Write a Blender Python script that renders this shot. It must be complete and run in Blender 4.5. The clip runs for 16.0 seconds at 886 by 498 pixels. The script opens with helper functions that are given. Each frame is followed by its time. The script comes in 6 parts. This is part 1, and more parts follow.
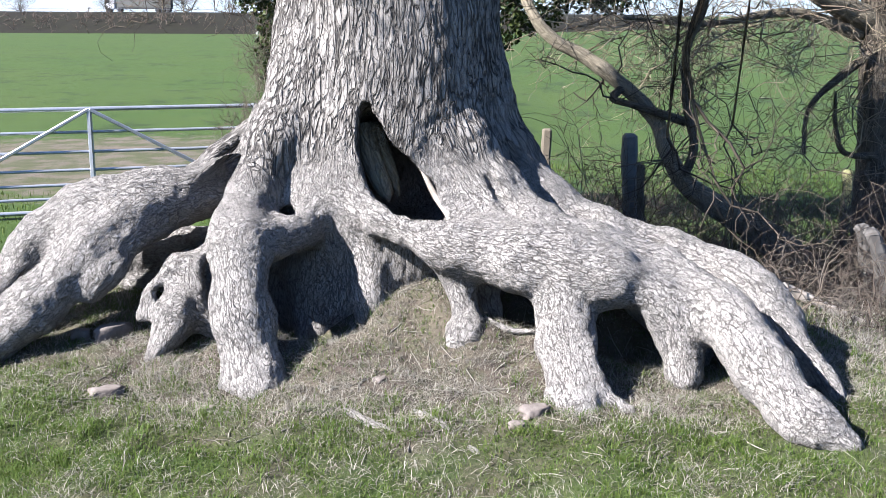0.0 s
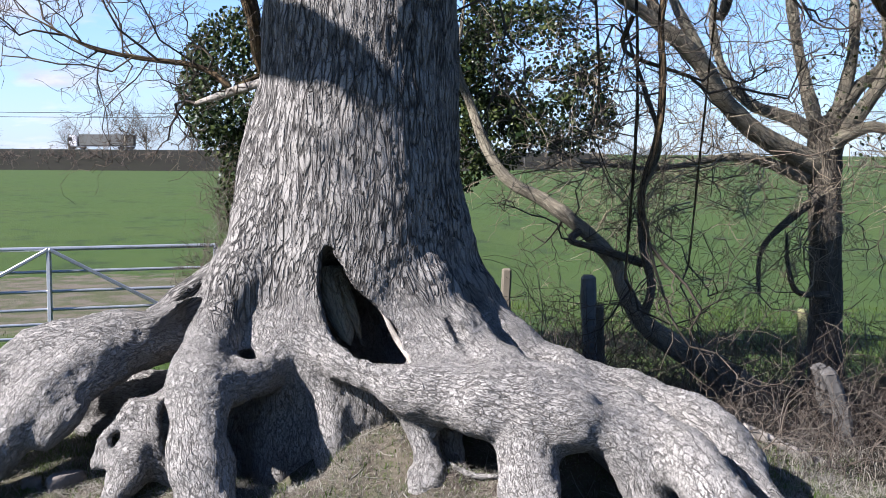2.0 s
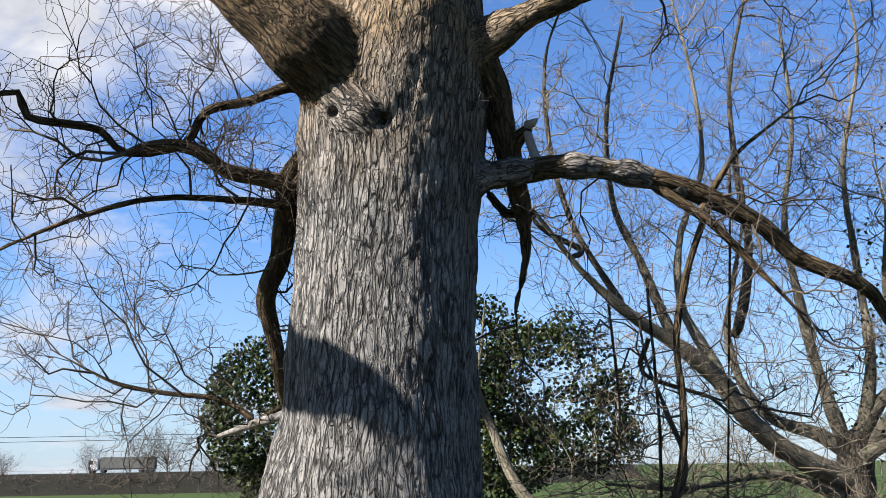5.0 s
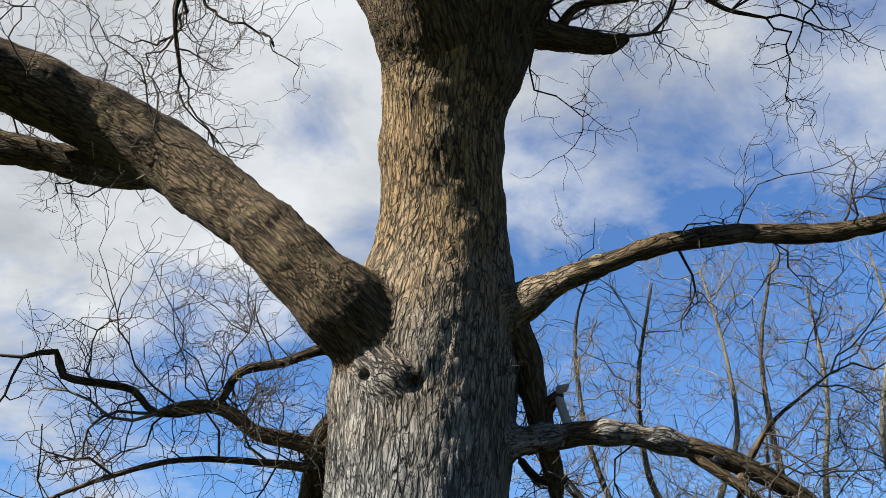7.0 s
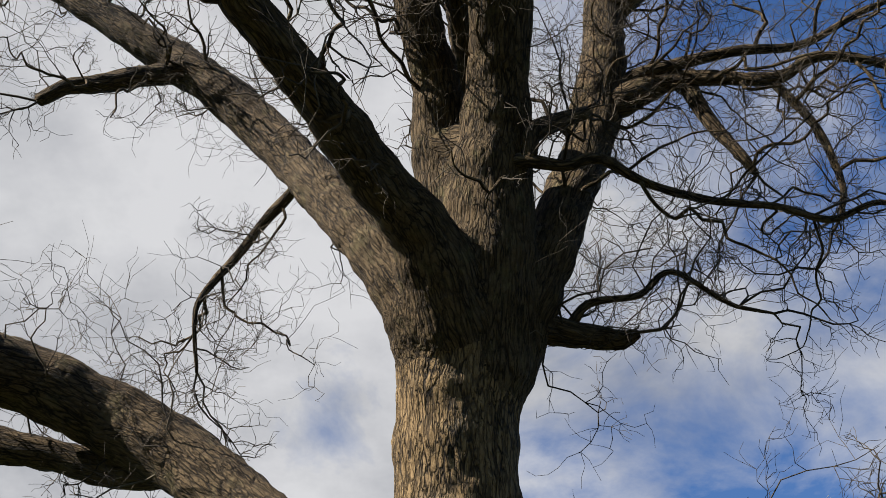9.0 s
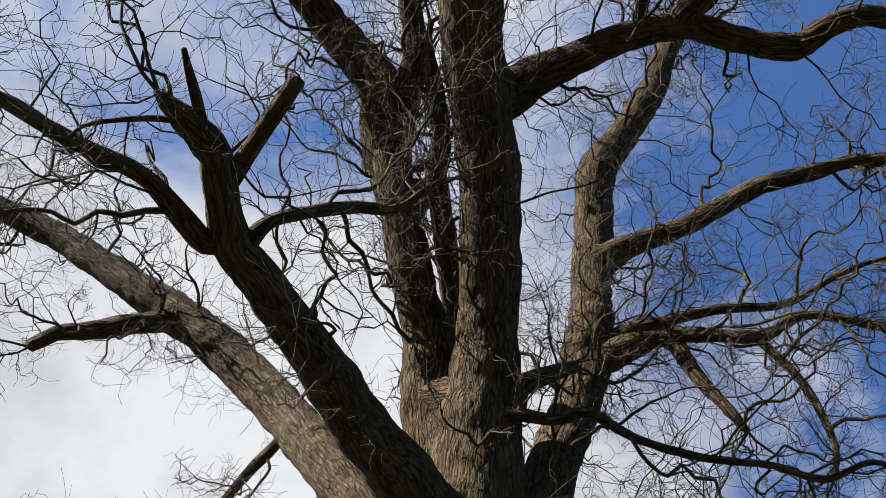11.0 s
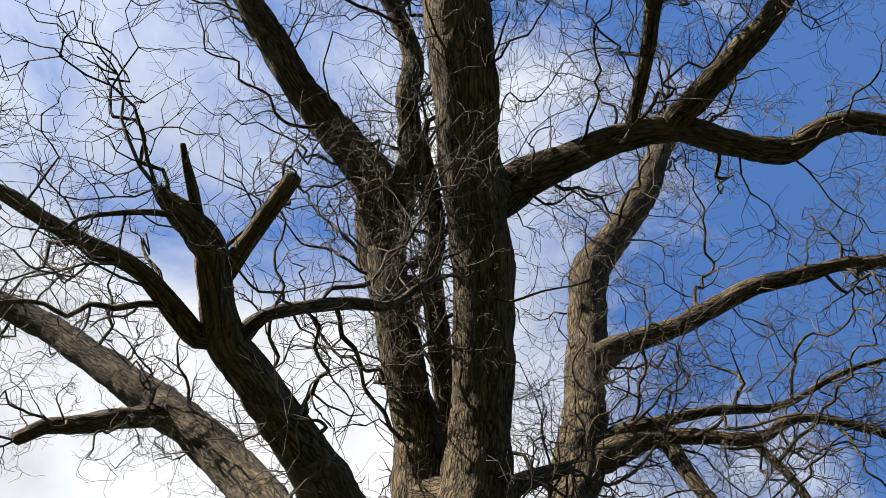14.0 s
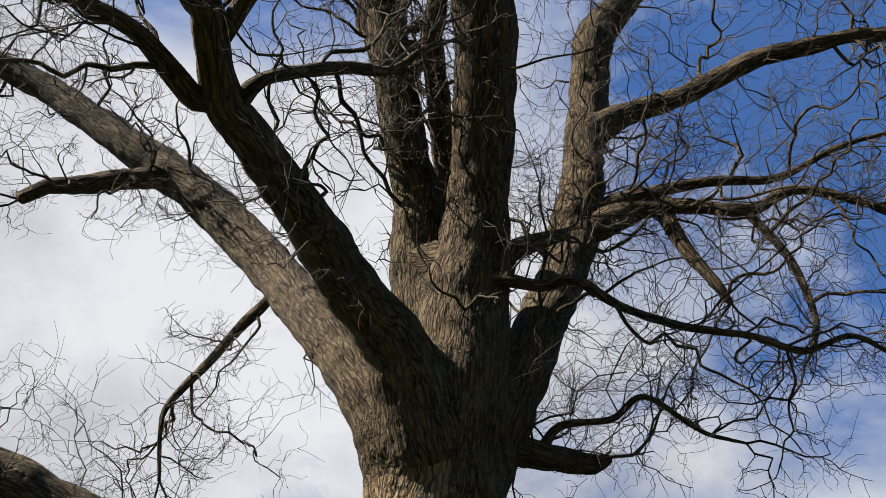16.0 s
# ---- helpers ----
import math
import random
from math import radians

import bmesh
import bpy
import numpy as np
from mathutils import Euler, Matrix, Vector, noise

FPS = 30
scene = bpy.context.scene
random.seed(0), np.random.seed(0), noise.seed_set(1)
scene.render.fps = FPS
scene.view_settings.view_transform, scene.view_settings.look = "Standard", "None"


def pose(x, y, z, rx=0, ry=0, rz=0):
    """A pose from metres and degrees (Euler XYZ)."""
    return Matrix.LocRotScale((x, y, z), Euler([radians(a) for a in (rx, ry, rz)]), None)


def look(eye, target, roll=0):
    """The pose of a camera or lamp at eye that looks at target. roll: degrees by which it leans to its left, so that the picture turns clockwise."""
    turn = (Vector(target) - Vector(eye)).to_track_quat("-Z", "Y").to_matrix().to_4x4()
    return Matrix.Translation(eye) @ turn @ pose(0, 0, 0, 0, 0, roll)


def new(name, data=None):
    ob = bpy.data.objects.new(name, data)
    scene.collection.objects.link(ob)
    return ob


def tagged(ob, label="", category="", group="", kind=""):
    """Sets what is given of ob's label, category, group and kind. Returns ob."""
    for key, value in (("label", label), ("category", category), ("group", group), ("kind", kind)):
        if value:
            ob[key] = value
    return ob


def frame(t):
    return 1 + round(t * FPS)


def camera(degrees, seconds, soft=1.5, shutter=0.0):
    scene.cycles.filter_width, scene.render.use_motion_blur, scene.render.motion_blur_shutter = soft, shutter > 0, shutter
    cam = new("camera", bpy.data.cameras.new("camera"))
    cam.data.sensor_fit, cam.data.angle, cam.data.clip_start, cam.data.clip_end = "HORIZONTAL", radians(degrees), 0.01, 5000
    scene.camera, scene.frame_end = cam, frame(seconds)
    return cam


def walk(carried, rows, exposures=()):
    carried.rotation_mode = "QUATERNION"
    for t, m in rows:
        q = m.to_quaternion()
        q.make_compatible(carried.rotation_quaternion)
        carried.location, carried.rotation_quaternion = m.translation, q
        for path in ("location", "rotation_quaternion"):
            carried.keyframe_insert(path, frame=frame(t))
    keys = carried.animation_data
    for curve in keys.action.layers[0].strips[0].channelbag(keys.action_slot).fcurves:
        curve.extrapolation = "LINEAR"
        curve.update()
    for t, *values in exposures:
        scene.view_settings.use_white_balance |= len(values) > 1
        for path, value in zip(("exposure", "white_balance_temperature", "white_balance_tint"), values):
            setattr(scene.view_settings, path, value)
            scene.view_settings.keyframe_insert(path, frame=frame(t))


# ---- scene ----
# ---- camera and its way: it stands before the tree and tilts up, and comes part of the way back ----
cam = camera(44.99, 16.0, soft=0.8, shutter=0.0)
ROWS = [
    (0, 0, 0, 1.65, 0, -12.4, 0.3),
    (0.5, -0, -0.005, 1.656, -0.138, -10.834, 0.29),
    (1, -0.002, -0.009, 1.667, -0.764, -9.608, 0.713),
    (1.5, -0.006, -0.01, 1.679, -1.13, -7.305, 0.485),
    (2, -0.007, -0.018, 1.695, -2.109, -5.176, 0.442),
    (2.5, -0.011, -0.015, 1.715, -2.363, -2.72, -0.035),
    (3, -0.013, -0.014, 1.734, -2.683, -0.641, -0.289),
    (3.5, -0.01, -0.024, 1.747, -2.879, 3.188, -0.688),
    (4, -0.002, -0.032, 1.773, -2.004, 6.358, -0.967),
    (4.2, 0.006, -0.036, 1.774, -1.369, 7.312, -1.207),
    (6.3, -0.008, -0.055, 1.784, -0.468, 20.617, -0.597),
    (6.5, -0.004, -0.049, 1.785, 1.011, 22.231, -0.098),
    (7, -0, -0.057, 1.796, 0.64, 25.385, 0.237),
    (7.5, 0.007, -0.057, 1.796, 2.627, 30.137, 0.759),
    (8, 0.011, -0.047, 1.785, 5.97, 34.488, 2.955),
    (8.5, 0.01, -0.045, 1.773, 3.504, 37.595, 1.515),
    (9, 0.005, -0.04, 1.775, 1.689, 41.392, 0.364),
    (9.5, 0.006, -0.04, 1.769, 1.036, 45.641, -0.029),
    (10, 0.007, -0.04, 1.769, 1.236, 49.17, 0.358),
    (10.2, 0.007, -0.04, 1.768, 1.266, 50.496, 0.511),
    (12.3, 0.004, -0.042, 1.772, -0.176, 62.848, 0.041),
    (12.5, 0.004, -0.042, 1.772, -0.857, 64.497, -0.955),
    (13, 0.004, -0.042, 1.772, 0.836, 65.967, 0.303),
    (13.5, 0.004, -0.042, 1.772, 1.3, 63.084, 0.949),
    (14, 0.004, -0.042, 1.772, 0.581, 60.034, 1.172),
    (14.5, 0.004, -0.042, 1.772, 1.033, 57.927, 1.801),
    (15, 0.004, -0.042, 1.772, 2.57, 53.776, 3.275),
    (15.5, 0.004, -0.042, 1.772, 0.875, 50.057, 2.142),
    (16, 0.004, -0.042, 1.772, 0.043, 47.602, 1.674),
]
EXPOSURES = [(0.0, 2.71, 5900, 17), (1.0, 2.49, 5900, 18), (2.0, 2.25, 5900, 18), (3.5, 2.1, 6050, 18), (4.2, 2.04, 6250, 17),
             (6.3, 1.85, 6300, 8), (7.0, 1.79, 6300, 8), (8.0, 1.54, 6500, 10), (9.0, 1.52, 6450, 11), (10.2, 1.62, 6350, 11),
             (12.3, 2.13, 6500, 9), (13.0, 2.19, 6400, 9), (14.0, 2.13, 6400, 9), (14.6, 2.21, 6500, 9), (15.2, 1.96, 6500, 11),
             (16.0, 1.77, 6350, 11)]
walk(cam, [(t, look((x, y, z), (x - math.sin(radians(yaw)) * math.cos(radians(pitch)), y + math.cos(radians(yaw)) * math.cos(radians(pitch)),
                                z + math.sin(radians(pitch))), roll)) for t, x, y, z, yaw, pitch, roll in ROWS], EXPOSURES)

# ---- world: spring sky with broken cloud, one sun from the front left ----
SUN = Vector((-0.899, -0.438, 0.0)).normalized() * math.cos(radians(38)) + Vector((0, 0, math.sin(radians(38))))
sun = new("sun", bpy.data.lights.new("sun", "SUN"))
sun.data.energy, sun.data.angle, sun.data.color = 5.0, radians(0.53), (1.0, 0.95, 0.88)
sun.matrix_world = look(SUN * 50, (0, 0, 0))


class Nodes:
    """A node tree with short words: n("Type", input=value or socket, ...) makes a node and returns it."""

    def __init__(self, tree):
        self.tree = tree
        tree.nodes.clear()

    def __call__(self, kind, inputs=None, **attrs):
        node = self.tree.nodes.new(kind)
        for key, value in attrs.items():
            setattr(node, key, value)
        for key, value in (inputs or {}).items():
            if isinstance(value, bpy.types.NodeSocket):
                self.tree.links.new(value, node.inputs[key])
            else:
                node.inputs[key].default_value = value
        return node

    def ramp(self, fac, *stops):
        node = self("ShaderNodeValToRGB", {0: fac})
        ramp = node.color_ramp
        while len(ramp.elements) < len(stops):
            ramp.elements.new(0.5)
        for e, (at, c) in zip(ramp.elements, stops):
            e.position, e.color = at, ((c, c, c, 1) if isinstance(c, (int, float)) else (*c, 1))
        return node.outputs[0]

    def mix(self, fac, a, b, blend="MIX"):
        node = self("ShaderNodeMix", {0: fac}, data_type="RGBA", blend_type=blend)
        for slot, v in ((6, a), (7, b)):
            if isinstance(v, bpy.types.NodeSocket):
                self.tree.links.new(v, node.inputs[slot])
            else:
                node.inputs[slot].default_value = (*v, 1)
        return node.outputs[2]

    def math(self, op, a, b=0.0, clamp=False):
        return self("ShaderNodeMath", {0: a, 1: b}, operation=op, use_clamp=clamp).outputs[0]

    def noise(self, vector, scale, detail=4.0, rough=0.55, distortion=0.0):
        return self("ShaderNodeTexNoise", {"Vector": vector, "Scale": scale, "Detail": detail, "Roughness": rough, "Distortion": distortion}).outputs[0]


world = bpy.data.worlds.new("sky")
scene.world = world
world.use_nodes = True
n = Nodes(world.node_tree)
sky = n("ShaderNodeTexSky", sky_type="NISHITA", sun_disc=False, sun_elevation=radians(38), sun_rotation=math.atan2(SUN.x, SUN.y),
        air_density=1.0, dust_density=0.2, ozone_density=4.0)
way = n("ShaderNodeTexCoord").outputs["Generated"]
part_xyz = n("ShaderNodeSeparateXYZ", {0: way})
# Cloud sheet: the view's way projected on a level layer, thicker in the west (-x) and low down.
up = n.math("ADD", n.math("MAXIMUM", part_xyz.outputs[2], 0.0), 0.25)
flat = n("ShaderNodeCombineXYZ", {0: n.math("DIVIDE", part_xyz.outputs[0], up), 1: n.math("DIVIDE", part_xyz.outputs[1], up), 2: 3.7}).outputs[0]
puffs = n.noise(flat, 3.4, 8.0, 0.58, 0.3)
wide = n.noise(flat, 0.9, 2.0, 0.5)
# Most of the cloud stands in a bank to the west and north-west; to the north-east it is broken, low down it clears.
bank = n("ShaderNodeVectorMath", {0: way, 1: Vector((-0.45, 0.70, 0.58)).normalized()}, operation="DOT_PRODUCT").outputs["Value"]
west = n("ShaderNodeVectorMath", {0: way, 1: (-1.0, 0.15, 0.25)}, operation="DOT_PRODUCT").outputs["Value"]
lift = n.math("ADD", n.ramp(bank, (0.88, 0.0), (0.985, 0.08)), n.ramp(west, (-0.1, 0.0), (0.15, 0.09), (0.5, 0.25)))
lift = n.math("SUBTRACT", lift, n.math("ADD", n.ramp(part_xyz.outputs[2], (0.36, 0.17), (0.47, 0.0)), n.math("ADD", n.ramp(part_xyz.outputs[2], (0.80, 0.0), (0.95, 0.12)), 0.045)))
north = n("ShaderNodeVectorMath", {0: way, 1: Vector((0.19, 0.79, 0.58)).normalized()}, operation="DOT_PRODUCT").outputs["Value"]
lift = n.math("ADD", lift, n.ramp(north, (0.94, 0.0), (0.992, 0.085)))
south = n("ShaderNodeVectorMath", {0: way, 1: (0.35, -0.9, 0.1)}, operation="DOT_PRODUCT").outputs["Value"]
lift = n.math("SUBTRACT", lift, n.ramp(south, (0.02, 0.0), (0.35, 0.22)))
cover = n.math("ADD", n.math("ADD", n.math("MULTIPLY", puffs, 0.85), n.math("MULTIPLY", wide, 0.35)), lift)
mask = n.ramp(cover, (0.585, 0.0), (0.665, 0.4), (0.79, 1.0))
shade = n.ramp(n.noise(flat, 3.1, 6.0, 0.6), (0.3, (7.2, 7.5, 8.1)), (0.62, (13.4, 13.5, 13.7)))
low = n.ramp(part_xyz.outputs[2], (0.0, 0.55), (0.22, 0.0))
tone = n.mix(mask, n.mix(low, n.mix(1.0, n.mix(1.0, sky.outputs[0], (2.15, 2.72, 3.40), "MULTIPLY"), n.ramp(part_xyz.outputs[2], (0.72, 0.8), (0.93, 1.0)), "MULTIPLY"), (8.5, 9.8, 11.8)), shade)
n("ShaderNodeOutputWorld", {0: n("ShaderNodeBackground", {0: tone, 1: 0.0180}).outputs[0]})

# ---- materials ----


def material(name, rough=0.85):
    """A new material: its nodes, its principled shader and the output are ready."""
    mat = bpy.data.materials.new(name)
    mat.use_nodes = True
    n = Nodes(mat.node_tree)
    shader = n("ShaderNodeBsdfPrincipled", {"Roughness": rough, "Specular IOR Level": 0.12})
    n("ShaderNodeOutputMaterial", {0: shader.outputs[0]})
    return mat, n, shader


def put(n, shader, key, value):
    if isinstance(value, bpy.types.NodeSocket):
        n.tree.links.new(value, shader.inputs[key])
    else:
        shader.inputs[key].default_value = value


def bump(n, shader, height, strength=0.6, distance=0.01):
    node = n("ShaderNodeBump", {"Height": height, "Strength": strength, "Distance": distance})
    n.tree.links.new(node.outputs[0], shader.inputs["Normal"])


def bark_material(name, ridge, furrow, moss, scale=26.0, moss_amount=0.4, deep=0.016, long=1.0, width=0.13, dark=0.92, high=None, low=None, pale=0.25):
    """Furrowed bark in the limb's own grain coordinates: long plates parted by furrows, cross cracks, lichen.
    low = (ridge, furrow, scale) gives the worn, wrinkled bark of roots near the ground."""
    mat, n, shader = material(name, 0.92)
    q = n("ShaderNodeAttribute", attribute_name="bark").outputs["Vector"]
    pos = n("ShaderNodeNewGeometry").outputs["Position"]

    def shifted(v, scale, by):
        w = n("ShaderNodeTexNoise", {"Vector": v, "Scale": scale, "Detail": 2.0}).outputs["Color"]
        w = n("ShaderNodeVectorMath", {0: w, 1: (0.5, 0.5, 0.5)}, operation="SUBTRACT").outputs[0]
        return n("ShaderNodeVectorMath", {0: v, 1: n("ShaderNodeVectorMath", {0: w, "Scale": by}, operation="SCALE").outputs[0]}, operation="ADD").outputs[0]

    def edges(v, scale, stretch):
        v = n("ShaderNodeMapping", {0: v, 3: (1, 1, stretch)}).outputs[0]
        return n("ShaderNodeTexVoronoi", {"Vector": v, "Scale": scale}, feature="DISTANCE_TO_EDGE").outputs["Distance"]

    def worms(v, scale, stretch, detail=1.0):
        v = n("ShaderNodeMapping", {0: v, 3: (1, 1, stretch)}).outputs[0]
        return n.math("ABSOLUTE", n.math("SUBTRACT", n.noise(v, scale, detail, 0.5), 0.5))

    q2 = shifted(shifted(q, 11.0, 0.05), 55.0, 0.02)
    grain = n.noise(pos, 120.0, 5.0, 0.7)
    speck = n.noise(pos, 38.0, 4.0, 0.7)
    broad = n.noise(pos, 2.3, 4.0, 0.6)
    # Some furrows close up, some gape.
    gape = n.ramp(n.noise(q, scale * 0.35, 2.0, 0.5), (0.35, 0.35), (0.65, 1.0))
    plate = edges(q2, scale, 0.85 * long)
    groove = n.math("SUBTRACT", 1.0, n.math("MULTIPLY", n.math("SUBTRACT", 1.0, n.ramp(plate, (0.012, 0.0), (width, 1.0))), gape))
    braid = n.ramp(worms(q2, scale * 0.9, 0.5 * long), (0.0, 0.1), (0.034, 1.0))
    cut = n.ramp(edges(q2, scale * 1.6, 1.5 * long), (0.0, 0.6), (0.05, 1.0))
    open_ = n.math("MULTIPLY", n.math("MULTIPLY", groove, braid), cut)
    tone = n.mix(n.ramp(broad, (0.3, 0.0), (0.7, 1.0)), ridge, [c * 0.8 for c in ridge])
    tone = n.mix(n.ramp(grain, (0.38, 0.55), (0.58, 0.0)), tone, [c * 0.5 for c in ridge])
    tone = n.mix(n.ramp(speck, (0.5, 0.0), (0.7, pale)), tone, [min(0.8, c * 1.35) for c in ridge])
    # Furrow colour: dark bark with the grooves' own shadow put in, as bump casts none.
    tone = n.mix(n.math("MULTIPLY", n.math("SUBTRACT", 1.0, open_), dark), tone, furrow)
    if high:
        z = n("ShaderNodeSeparateXYZ", {0: pos}).outputs[2]
        tone = n.mix(n.ramp(n.math("MULTIPLY", n.math("ADD", z, n.math("MULTIPLY", broad, 1.5)), 0.1), (0.38, 0.0), (0.54, 0.94)), tone, n.mix(open_, furrow, high))
    height = open_
    if low:
        wrinkle = n.ramp(worms(shifted(q, 40.0, 0.03), low[2], 2.0, 2.0), (0.0, 0.0), (0.036, 1.0))
        wave = n.ramp(worms(shifted(q, 18.0, 0.06), low[2] * 0.6, 4.2, 2.0), (0.0, 0.1), (0.030, 1.0))
        split = n.ramp(edges(shifted(q, 20.0, 0.05), low[2] * 0.3, 1.6), (0.0, 0.15), (0.045, 1.0))
        calm = n.ramp(n.noise(q, 7.0, 2.0, 0.5), (0.50, 0.0), (0.75, 0.3))
        worn = n.math("MULTIPLY", n.math("MAXIMUM", n.math("MULTIPLY", wrinkle, n.math("ADD", n.math("MULTIPLY", wave, 0.6), 0.4)), calm), split)
        skin = n.mix(n.ramp(broad, (0.3, 0.0), (0.7, 1.0)), low[0], [c * 0.8 for c in low[0]])
        skin = n.mix(n.ramp(grain, (0.36, 0.5), (0.6, 0.0)), skin, [c * 0.5 for c in low[0]])
        skin = n.mix(n.ramp(speck, (0.5, 0.0), (0.7, 0.2)), skin, [min(0.8, c * 1.3) for c in low[0]])
        # Root cracks likewise hold their shade in the colour.
        skin = n.mix(n.math("MULTIPLY", n.math("SUBTRACT", 1.0, worn), 0.75), skin, low[1])
        at = n("ShaderNodeSeparateXYZ", {0: pos}).outputs[2]
        foot = n.ramp(n.math("ADD", at, n.math("MULTIPLY", n.math("SUBTRACT", n.noise(pos, 3.0, 3.0, 0.6), 0.5), 0.7)), (0.78, 1.0), (1.02, 0.0))
        tone = n.mix(foot, tone, skin)
        height = n.math("ADD", n.math("MULTIPLY", open_, n.math("SUBTRACT", 1.0, foot)), n.math("MULTIPLY", n.math("MULTIPLY", worn, foot), 0.82))
    height = n.math("ADD", height, n.math("ADD", n.math("MULTIPLY", grain, 0.16), n.math("MULTIPLY", speck, 0.22)))
    lichen = n.ramp(n.noise(pos, 5.5, 6.0, 0.7), (0.55, 0.0), (0.72, moss_amount))
    tone = n.mix(lichen, tone, moss)
    put(n, shader, "Base Color", tone)
    bump(n, shader, height, 1.0, deep)
    return mat


def plain_material(name, base, second, scale=12.0, rough=0.85, relief=0.004, metal=0.0, stretch=(1, 1, 1)):
    """Two tones broken up at two scales, with fine relief."""
    mat, n, shader = material(name, rough)
    at = n("ShaderNodeTexCoord").outputs["Object"]
    at = n("ShaderNodeMapping", {0: at, 3: stretch}).outputs[0]
    a, b = n.noise(at, scale, 5.0, 0.6), n.noise(at, scale * 7, 4.0, 0.65)
    tone = n.mix(n.ramp(a, (0.35, 0.0), (0.68, 1.0)), base, second)
    tone = n.mix(n.ramp(b, (0.4, 0.3), (0.65, 0.0)), tone, [c * 0.5 for c in base])
    put(n, shader, "Base Color", tone)
    put(n, shader, "Metallic", metal)
    bump(n, shader, n.math("ADD", a, n.math("MULTIPLY", b, 0.5)), 0.6, relief)
    return mat


def island_material(name, rough, *tones, light=0.0):
    """One tone for each blade, leaf or twig of a joined mesh, picked at random."""
    mat, n, shader = material(name, rough)
    pick = n("ShaderNodeNewGeometry").outputs["Random Per Island"]
    stops = [(i / max(1, len(tones) - 1), c) for i, c in enumerate(tones)]
    put(n, shader, "Base Color", n.ramp(pick, *stops))
    if light:
        put(n, shader, "Subsurface Weight", 0.0)
        put(n, shader, "Transmission Weight", 0.0)
        lit = n("ShaderNodeBsdfTranslucent", {0: n.ramp(pick, *stops)})
        both = n("ShaderNodeMixShader", {0: light, 1: shader.outputs[0], 2: lit.outputs[0]})
        out = [x for x in n.tree.nodes if x.type == "OUTPUT_MATERIAL"][0]
        n.tree.links.new(both.outputs[0], out.inputs[0])
    return mat


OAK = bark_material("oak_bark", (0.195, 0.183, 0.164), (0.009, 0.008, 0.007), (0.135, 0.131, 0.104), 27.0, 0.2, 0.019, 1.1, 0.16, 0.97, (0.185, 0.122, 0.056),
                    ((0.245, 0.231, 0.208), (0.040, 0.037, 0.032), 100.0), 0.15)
# Limb furrows are wide and near black, to put crown shade into the colour.
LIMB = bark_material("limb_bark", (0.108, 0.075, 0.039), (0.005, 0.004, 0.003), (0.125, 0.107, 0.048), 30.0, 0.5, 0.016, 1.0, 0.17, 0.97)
HAW = bark_material("thorn_bark", (0.185, 0.162, 0.115), (0.035, 0.03, 0.023), (0.16, 0.165, 0.088), 40.0, 0.3, 0.006, 1.0, 0.1, 0.6)
HAWDARK = bark_material("thorn_trunk_bark", (0.105, 0.09, 0.066), (0.016, 0.014, 0.011), (0.08, 0.085, 0.04), 34.0, 0.4, 0.010, 1.0, 0.12, 0.85)
PALEWOOD = plain_material("bare_wood", (0.2788, 0.2550, 0.2185), (0.1462, 0.1258, 0.0994), 16.0, 0.85, 0.004, 0.0, (1, 1, 0.15))
TWIG = island_material("twig_bark", 0.9, (0.0375, 0.0300, 0.0225), (0.0638, 0.0510, 0.0375), (0.0225, 0.0188, 0.0150), (0.0975, 0.0788, 0.0562))
SHOOT = island_material("pale_shoot", 0.85, (0.1920, 0.1600, 0.1080), (0.1200, 0.0960, 0.0680), (0.0560, 0.0440, 0.0320), (0.2560, 0.2200, 0.1560))
BRAMBLE = island_material("dead_stem", 0.9, (0.0462, 0.0340, 0.0252), (0.0877, 0.0741, 0.0571), (0.0231, 0.0170, 0.0129), (0.1068, 0.0938, 0.0762))
GRASS = island_material("grass_blade", 0.6, (0.0265, 0.0515, 0.0062), (0.0452, 0.0733, 0.0109), (0.0663, 0.0842, 0.0203), (0.0312, 0.0593, 0.0070), light=0.3)
STRAW = island_material("dead_grass", 0.8, (0.150, 0.138, 0.108), (0.235, 0.222, 0.186), (0.080, 0.070, 0.053), (0.185, 0.174, 0.142), light=0.2)
IVY = island_material("ivy_leaf", 0.38, (0.0068, 0.0145, 0.0051), (0.0119, 0.0221, 0.0068), (0.0425, 0.0527, 0.0136), (0.0051, 0.0110, 0.0043), light=0.12)
STEEL = plain_material("galvanised_steel", (0.3432, 0.3560, 0.3744), (0.2624, 0.2744, 0.2936), 9.0, 0.42, 0.001, 0.75)
CONCRETE = plain_material("weathered_concrete", (0.1125, 0.1125, 0.1057), (0.0705, 0.0750, 0.0653), 11.0, 0.95, 0.004)
OLDWOOD = plain_material("weathered_wood", (0.1080, 0.1040, 0.0944), (0.0480, 0.0440, 0.0384), 8.0, 0.95, 0.01, 0.0, (1, 1, 0.15))
MOSSWOOD = plain_material("mossy_wood", (0.2160, 0.2160, 0.0960), (0.1520, 0.1360, 0.0880), 8.0, 0.95, 0.004, 0.0, (1, 1, 0.2))
STONE = plain_material("pale_stone", (0.125, 0.110, 0.096), (0.075, 0.062, 0.052), 13.0, 0.95, 0.012)
WHITE = plain_material("lorry_paint", (0.6000, 0.6080, 0.6160), (0.4960, 0.5040, 0.5200), 2.0, 0.5, 0.001)
TYRE = plain_material("tyre_rubber", (0.03, 0.03, 0.03), (0.045, 0.045, 0.045), 9.0, 0.9, 0.002)
GLASS = plain_material("dark_glass", (0.02, 0.025, 0.03), (0.03, 0.035, 0.04), 3.0, 0.1, 0.0)
